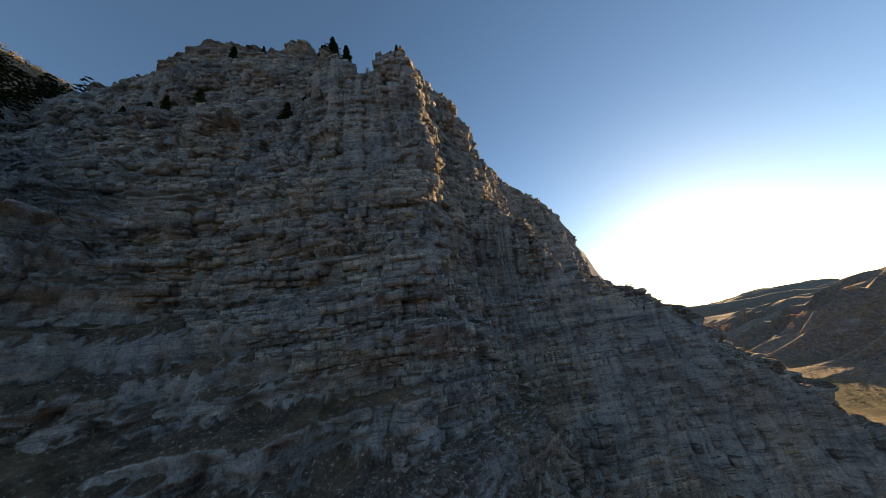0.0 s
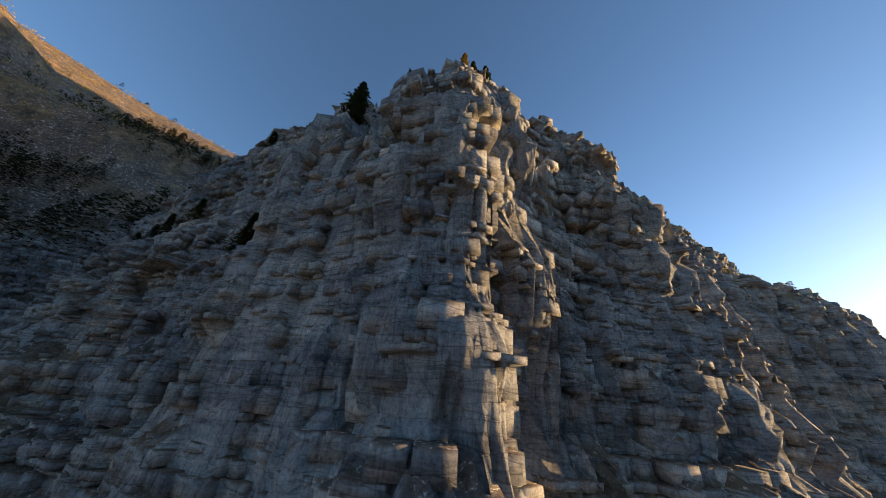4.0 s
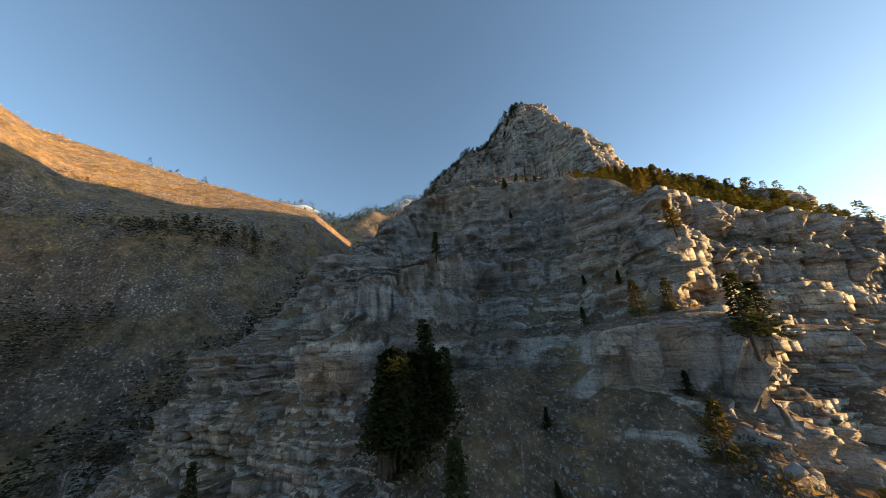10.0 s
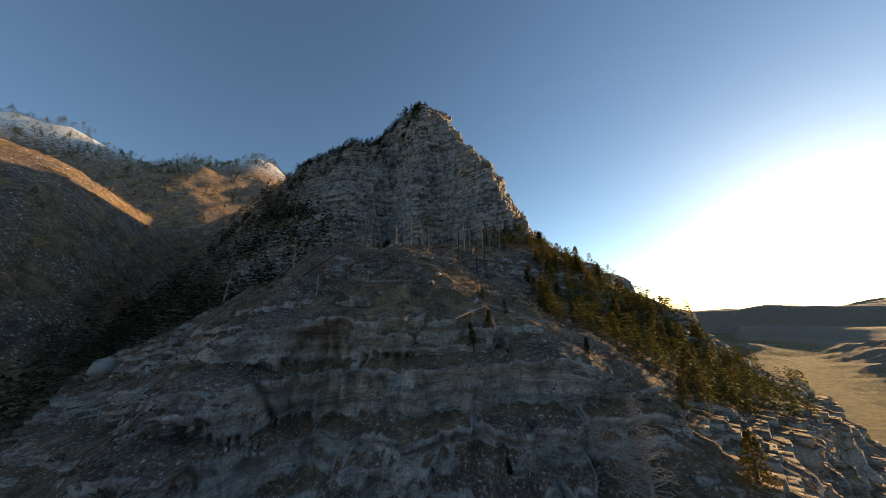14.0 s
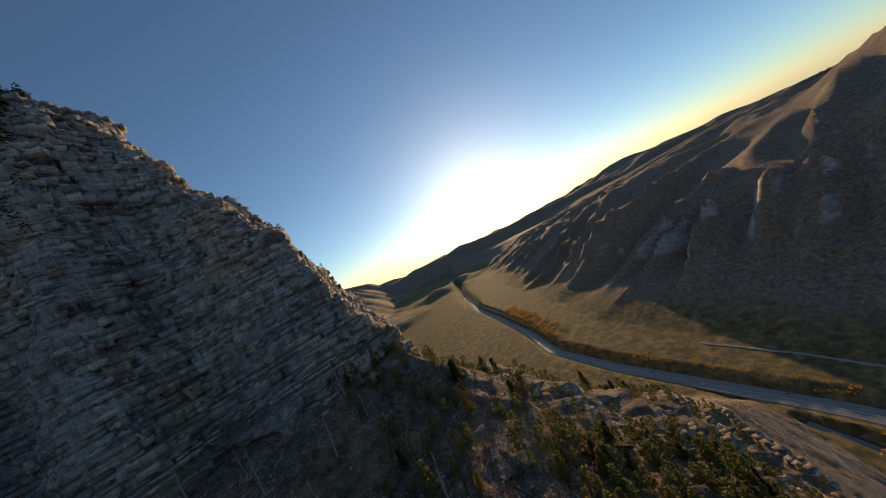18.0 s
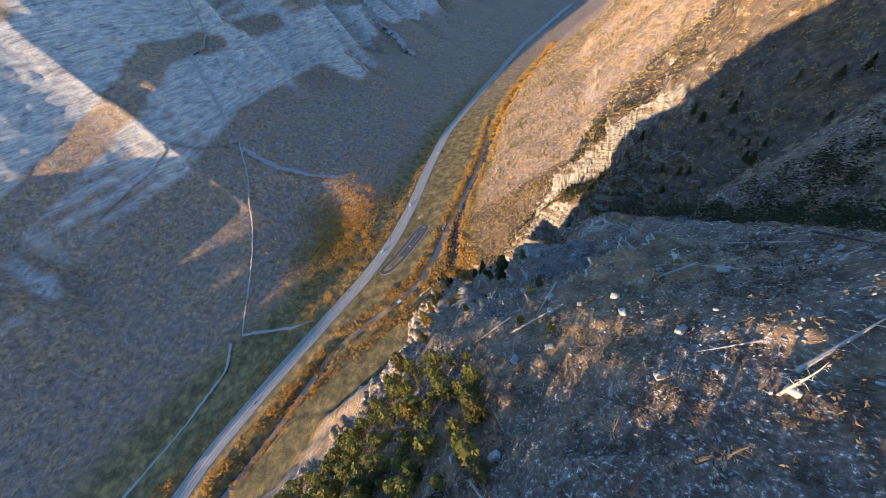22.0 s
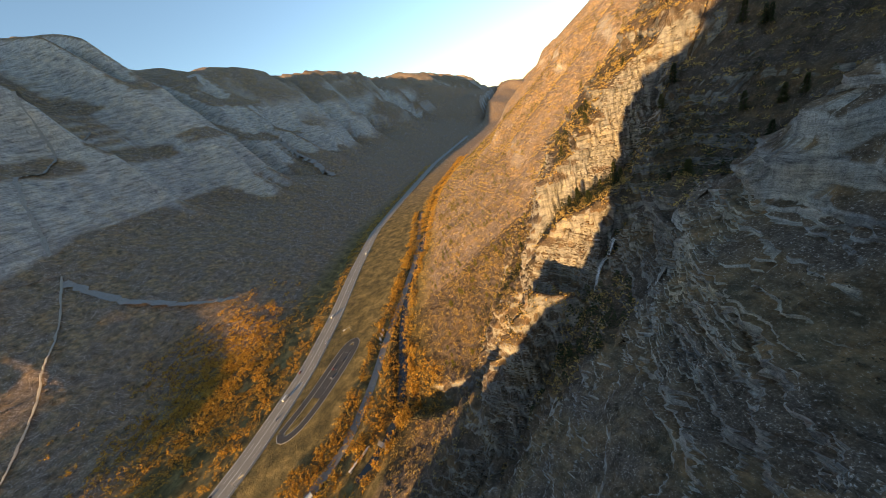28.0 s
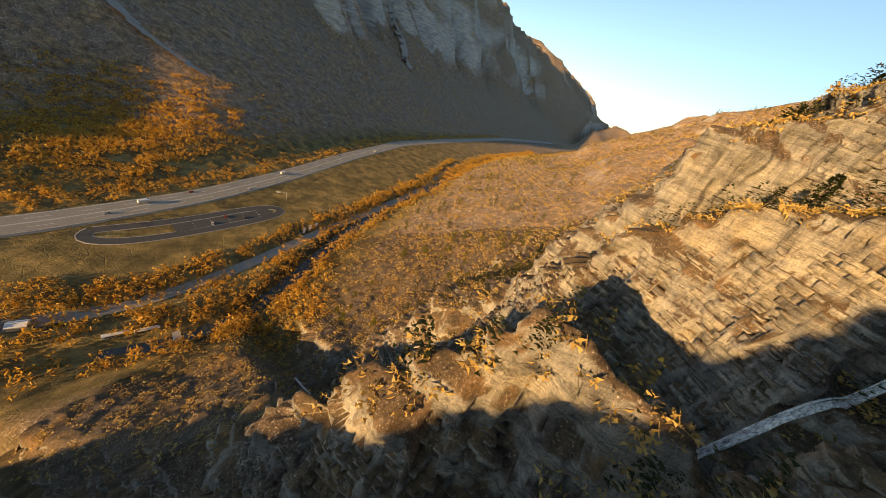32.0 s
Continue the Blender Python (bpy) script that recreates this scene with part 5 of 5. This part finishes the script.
for x, y, s, i in places:
    ob = new("boulder", ROCKS[i])
    ob.matrix_basis = pose(x, y, gz(x, y) + 0.1 * s, 20 * rng.normal(), 20 * rng.normal(), rng.random() * 360) @ Matrix.Diagonal((s, s * 0.8, s, 1))
    tagged(ob, "large pale angular boulder on the open slope" if s > 2 else "grey angular limestone boulder on the slope", "boulder", "boulders on the slope")
sv, sf = rock(11, 4)
P = np.concatenate([pick(RV, box_mask(RV, -75, 60, -66, 60) & (RS < 1.7), 13000), pick(RV, box_mask(RV, -34, 42, -46, 34) & (RS < 1.8), 30000)])
P[:, :2] += rng.normal(size=(len(P), 2)) * 0.12
scatter("scree", sv, sf, P, 0.04 + 0.24 * rng.random(len(P)) ** 4, STONE, "loose pale limestone stones over dark soil", "scree")
P = np.repeat(pick(RV, box_mask(RV, -14, 3, -36, -8), 20000), 9, 0)[:11000]
P[:, :2] += rng.normal(size=(len(P), 2)) * 0.5
P[:, 2] = ground_z(P[:, 0], P[:, 1]) - 0.1
scatter("gravel_patch", sv, sf, P, 0.09 + 0.16 * rng.random(len(P)), STONE, "tilted bank of pale grey gravel on a terrace", "gravel")
gy = -62 + 70 * rng.random(4500)
gxx = knots(gy, [(p[1], p[0]) for p in GULLY[::-1]]) + rng.normal(size=4500) * 1.1
P = np.stack([gxx, gy, ground_z(gxx, gy)], 1)
q = pick(RV, box_mask(RV, 8, 50, -63, -12) & (near_line(RV[:, 0], RV[:, 1], GULLY)[0] < 17), 9000)
q = q + rng.normal(size=q.shape) * np.array([0.1, 0.1, 0.0])
scatter("bank_scree", sv, sf, q, 0.03 + 0.13 * rng.random(len(q)) ** 3, STONE, "small pale stones in the gully's dark banks", "scree")
scatter("gully_scree", sv, sf, P, 0.07 + 0.18 * rng.random(len(P)) ** 3, STONE, "pale stones filling the gully floor", "scree")

# ---------------------------------------------------------------- blocks of the beds
BEDS = np.random.default_rng(3).random((1600, 2))
EDGES = np.cumsum(np.concatenate([[-480.0], np.where(BEDS[:, 1] < 0.15, 1.1 + 0.9 * BEDS[:, 0], 0.3 + 1.1 * BEDS[:, 0] ** 2)]))
CUBE = np.array([(sx, sy, sz) for sx in (-0.5, 0.5) for sy in (-0.5, 0.5) for sz in (-0.5, 0.5)])
CUBE_F = np.array([(0, 1, 3, 2), (4, 6, 7, 5), (0, 4, 5, 1), (2, 3, 7, 6), (0, 2, 6, 4), (1, 5, 7, 3)])


def bed_blocks(name, V, slope, size, keep, least=1.5, fold=1):
    """Blocks of the beds: boxes in courses along the cliff, some courses proud, some set back."""
    nx, ny = FACES[name]
    m = slope > least
    P, nx, ny = V[m], nx[m], ny[m]
    dip = 0.10 * P[:, 1] - 0.05 * P[:, 0]
    k = np.searchsorted(EDGES[::fold], P[:, 2] + dip)
    k0 = k * 0
    w = np.maximum(size * (0.6 + 0.45 * (hash3(k, k0, k0, 201) + 1)), 1.3 * (EDGES[::fold][k] - EDGES[::fold][k - 1]))
    key = (k.astype(np.int64) << 40) + (np.floor(P[:, 0] / w + 500).astype(np.int64) << 20) + np.floor(P[:, 1] / w + 500).astype(np.int64)
    _, first, inv, n = np.unique(key, return_index=True, return_inverse=True, return_counts=True)

    def mean(a):
        return np.bincount(inv, a) / n

    C = np.stack([mean(P[:, 0]), mean(P[:, 1])], 1)
    # one plane for each stretch of a course, so that its blocks line up as a wall
    wide = 3.5 * w
    key = (k.astype(np.int64) << 40) + (np.floor(P[:, 0] / wide + 500.5).astype(np.int64) << 20) + np.floor(P[:, 1] / wide + 500.5).astype(np.int64)
    _, far = np.unique(key, return_inverse=True)
    much = np.bincount(far)
    N2 = np.stack([np.bincount(far, a) / much for a in (nx, ny)], 1)[far[first]]
    N2 /= np.maximum(np.linalg.norm(N2, axis=1), 1e-3)[:, None]
    M = np.stack([np.bincount(far, a) / much for a in (P[:, 0], P[:, 1])], 1)[far[first]]
    C = C + N2 * np.clip(0.7 * ((M - C) * N2).sum(1), -0.6 * size, 0.5 * size)[:, None]
    kk, ww = k[first], w[first]
    E = EDGES[::fold]
    lo, hi = E[kk - 1], E[kk]
    g = np.random.default_rng(41)
    ok = (g.random(len(kk)) < keep) & ((hi - lo < 1.5 * size) | (mean(np.minimum(slope[m], 6)) > 3.6))
    C, N2, kk, ww, lo, hi = C[ok], N2[ok], kk[ok], ww[ok], lo[ok], hi[ok]
    cnt = len(kk)
    deep = 1.3 * size
    proud = size * (0.06 + 0.17 * hash3(kk, kk * 0, kk * 0, 202) + 0.07 * g.random(cnt) ** 3)
    a = np.arctan2(N2[:, 1], N2[:, 0]) + 0.03 * g.normal(size=cnt)
    n2 = np.stack([np.cos(a), np.sin(a)], 1)
    t2 = np.stack([-n2[:, 1], n2[:, 0]], 1)
    mid = C + n2 * (proud - 0.5 * deep)[:, None]
    zc = 0.5 * (lo + hi) - (0.10 * mid[:, 1] - 0.05 * mid[:, 0])
    hh = (hi - lo) * (0.9 + 0.1 * g.random(cnt))
    q = CUBE[None] * (1 + 0.05 * g.normal(size=(cnt, 8, 3)))
    U = q[:, :, 0] * deep
    T = q[:, :, 1] * (ww * (0.85 + 0.4 * g.random(cnt)))[:, None]
    X = mid[:, :1] + n2[:, :1] * U + t2[:, :1] * T
    Y = mid[:, 1:] + n2[:, 1:] * U + t2[:, 1:] * T
    Z = zc[:, None] + q[:, :, 2] * hh[:, None] - 0.10 * T * t2[:, 1:] + 0.05 * T * t2[:, :1]
    return np.stack([X, Y, Z], -1)


def lay_blocks(ob, W, label, material, singles=None):
    """One object of many blocks; those of a near stretch become parts of the cliff."""
    if singles is not None:
        c = W.mean(1)
        near = np.nonzero((c[:, 0] > singles[0]) & (c[:, 0] < singles[1]) & (c[:, 1] > singles[2]) & (c[:, 1] < singles[3]) & (c[:, 2] > singles[4]))[0][:300]
        for i in near:
            new("rock_block", mesh_np("rock_block", W[i], CUBE_F, material)).parent = ob
        W = np.delete(W, near, 0)
    F = (CUBE_F[None] + (np.arange(len(W)) * 8)[:, None, None]).reshape(-1, 4)
    tagged(new("cliff_blocks", mesh_np("cliff_blocks", W.reshape(-1, 3), F, material)), label, "rock blocks", kind="stuff")


GENTLE = (RV[:, 0] < 30) & (RV[:, 1] > -40) | (near_line(RV[:, 0], RV[:, 1], GULLY)[0] < 7.5) & (RV[:, 1] > -62)
lay_blocks(ridge, bed_blocks("ridge_cliff", RV, RS - 9 * GENTLE, 1.25, 0.86, 1.6), "jointed pale limestone blocks in level courses", BLOCKS, (34, 54, -52, -38, -112))
lay_blocks(top, bed_blocks("summit_cliff", TV, TS, 2.0, 0.85, 1.4, 2), "jointed limestone blocks of the summit cliff", BLOCKS)
lay_blocks(bowl, bed_blocks("falls_bowl", BV, BS, 1.8, 0.75, 2.3), "jointed damp limestone blocks round the falls", SHADE_BLOCKS)

# ---------------------------------------------------------------- scrub, far woods, autumn trees
cv, cf = clump(46, 3)
sv2, sf2 = clump(22, 5, 0.42)
gv, gf = clump(30, 8, 0.5, 0.7)
fv, ff = sprays(1.0, 7, 6, 1, 77, 1.2, 0.05, 0.2)
fv[:, :2] *= 1.5
wv, wf = sprays(1.0, 8, 6, 2, 79, 1.3, 0.0, 0.24, 1.5)
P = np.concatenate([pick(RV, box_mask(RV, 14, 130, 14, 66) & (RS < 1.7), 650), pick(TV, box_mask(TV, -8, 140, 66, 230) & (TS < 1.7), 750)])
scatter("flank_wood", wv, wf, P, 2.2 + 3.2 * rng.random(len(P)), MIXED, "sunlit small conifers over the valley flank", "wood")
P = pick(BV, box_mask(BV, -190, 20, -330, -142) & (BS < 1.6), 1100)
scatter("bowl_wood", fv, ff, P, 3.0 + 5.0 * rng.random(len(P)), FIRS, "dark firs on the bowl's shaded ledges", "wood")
OPEN = near_line(RV[:, 0], RV[:, 1], GULLY)[0] > 10
P = pick(RV, box_mask(RV, -100, 130, -130, 66) & (RC < 0.8) & OPEN, 3600)
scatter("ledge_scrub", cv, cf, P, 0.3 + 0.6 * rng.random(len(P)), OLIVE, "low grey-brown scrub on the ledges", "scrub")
P = pick(RV, box_mask(RV, 30, 135, -90, 66) & (RC < 0.85) & OPEN, 2400)
scatter("ledge_grass", gv, gf, P, 0.25 + 0.5 * rng.random(len(P)), GRASS, "dry golden grass tufts on sunny ledges", "grass")
P = pick(TV, box_mask(TV, -160, 145, 66, 235) & (TC < 0.8), 1800)
scatter("summit_scrub", cv, cf, P, 0.5 + 0.9 * rng.random(len(P)), OLIVE, "low scrub below the summit cliff", "scrub")
P = pick(TV, box_mask(TV, -168, -48, 100, 235) & ((TC < 0.5) | (TV[:, 2] > 70)), 1400)
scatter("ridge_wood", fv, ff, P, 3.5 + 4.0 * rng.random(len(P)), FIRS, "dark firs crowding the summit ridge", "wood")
P = pick(MV, box_mask(MV, -230, -80, -120, 230) & (MS < 1.6) & (MV[:, 2] < 60), 3200)
P = np.concatenate([P + rng.normal(size=P.shape) * np.array([3, 3, 0]) for _ in range(2)])
P[:, 2] = ground_z(P[:, 0], P[:, 1]) - 1
scatter("side_valley_wood", fv, ff, P, 7 + 7 * rng.random(len(P)), FIRS, "dark fir wood filling the side valley", "wood")
P = pick(MV, box_mask(MV, -700, -220, -420, 420) & (MV[:, 2] > -60), 5000)
P[:, :2] += rng.normal(size=(len(P), 2)) * 3
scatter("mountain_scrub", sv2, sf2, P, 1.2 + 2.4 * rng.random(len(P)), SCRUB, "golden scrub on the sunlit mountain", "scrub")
P = pick(MV, box_mask(MV, -720, -400, -100, 1200) & (MV[:, 2] > 60), 900)
scatter("mountain_wood", fv, ff, P, 8 + 8 * rng.random(len(P)), FIRS, "dark firs on the snowy mountain's shoulder", "wood")
P = pick(MV, box_mask(MV, -520, -210, -160, 480) & (MS < 1.7) & (MV[:, 2] < 20), 700)
P[:, :2] += np.random.default_rng(20).normal(size=(len(P), 2)) * 12
P[:, 2] = ground_z(P[:, 0], P[:, 1]) - 0.5
scatter("slope_wood", fv, ff, P, 4 + 5 * np.random.default_rng(19).random(len(P)), FIRS, "dark firs scattered over the shaded brown slope", "wood")
x = -1700 + 900 * rng.random(3600)
y = -150 + 1200 * rng.random(3600)
P = np.stack([x, y, macro(x, y) - 1], 1)
P = P[P[:, 2] > 330]
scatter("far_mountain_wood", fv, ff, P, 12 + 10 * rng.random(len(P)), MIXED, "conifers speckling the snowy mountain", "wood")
P = pick(BV, box_mask(BV, -205, 135, -425, -142) & (BS < 1.8), 6500)
scatter("bowl_scrub", sv2, sf2, P, 0.8 + 1.6 * rng.random(len(P)), SCRUB, "russet and golden scrub round the falls", "scrub")


def slope_points(n, u0, u1, y0, y1):
    """Places on the slope above the river's far foot, by distance from that foot."""
    y = y0 + (y1 - y0) * rng.random(n) ** 0.8
    x = np.interp(y, [p[0] for p in FOOT], [p[1] for p in FOOT]) - (u0 + (u1 - u0) * rng.random(n))
    return np.stack([x, y, ground_z(x, y) - 0.3], 1)


P = slope_points(15000, -40, 560, -262, -1300)
scatter("talus_scrub", sv2, sf2, P, 1.2 + 2.2 * rng.random(len(P)), SCRUB, "golden autumn scrub covering the talus", "scrub")
P = slope_points(2300, 40, 560, -275, -1300)
P = P[vnoise(P[:, 0] / 60 + P[:, 1] / 60, P[:, 1] / 25, P[:, 0] * 0, 91) > -0.05]
scatter("talus_wood", wv, wf, P, 5 + 5 * rng.random(len(P)), MIXED, "yellow-green firs in lines up the talus", "wood")
q = pick(MV, box_mask(MV, 230, 1000, -1600, 900) & (MS < 0.9) & (MV[:, 2] > -374), 9000)
hd_, _, _, sd_ = near_line(q[:, 0], q[:, 1], HIGHWAY)
q = q[(hd_ > 40) & (sd_ > 0)]
P = q + rng.normal(size=q.shape) * np.array([3.5, 3.5, 0])
P[:, 2] = ground_z(P[:, 0], P[:, 1]) - 0.2
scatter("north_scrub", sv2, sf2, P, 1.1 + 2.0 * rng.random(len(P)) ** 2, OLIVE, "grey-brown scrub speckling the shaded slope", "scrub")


def autumn_wood(name, xy, s0, s1, label, material=AUTUMN):
    z = ground_z(xy[:, 0], xy[:, 1])
    z = np.minimum(z, FLOOR + 60)
    P = np.concatenate([xy, z[:, None]], 1)
    return scatter(name, cv, cf, P, s0 + (s1 - s0) * rng.random(len(P)), material, label, "autumn trees")


VAL = [p for p in HIGHWAY if -1700 < p[1] < 1200]
autumn_wood("riverside_trees", from_line([p for p in RIVER if p[1] < 130], 800, -20, -6, 7), 2.6, 5.8, "orange autumn trees along the river")
autumn_wood("riverside_trees", from_line([p for p in RIVER if p[1] < 130], 800, 6, 26, 8), 2.6, 6.0, "golden autumn trees along the river")
autumn_wood("roadside_trees", from_line(OLD_ROAD[2:], 420, 7, 22, 6), 2.4, 5.0, "orange autumn trees between the roads")
autumn_wood("roadside_trees", from_line(VAL, 1100, 19, 42, 9), 1.8, 4.2, "russet trees beside the highway")
q = rng.normal(size=(1500, 2)) * np.array([52, 80]) + np.array([400, -430])
hd_, _, _, sd_ = near_line(q[:, 0], q[:, 1], HIGHWAY)
autumn_wood("fan_trees", q[(hd_ > 20) & (sd_ > 0)], 2.6, 5.4, "copper-coloured autumn grove on the alluvial fan")
autumn_wood("meadow_trees", from_line([(250, -235), (200, -262), (150, -300), (110, -260), (80, -290), (120, -340)], 130, -14, 14, 16), 2.8, 5.2, "bright golden cottonwoods beside the river")
autumn_wood("verge_scrub", from_line(VAL, 1600, -30, -15, 6), 0.6, 1.5, "low olive scrub on the verge", OLIVE)
autumn_wood("verge_scrub", from_line(VAL, 1200, 15, 24, 6), 0.6, 1.5, "low dry scrub on the verge", SCRUB)
autumn_wood("mouth_trees", from_line([(715, 1120), (640, 900), (560, 700)], 260, 18, 80, 12), 3, 7, "golden trees at the canyon mouth")
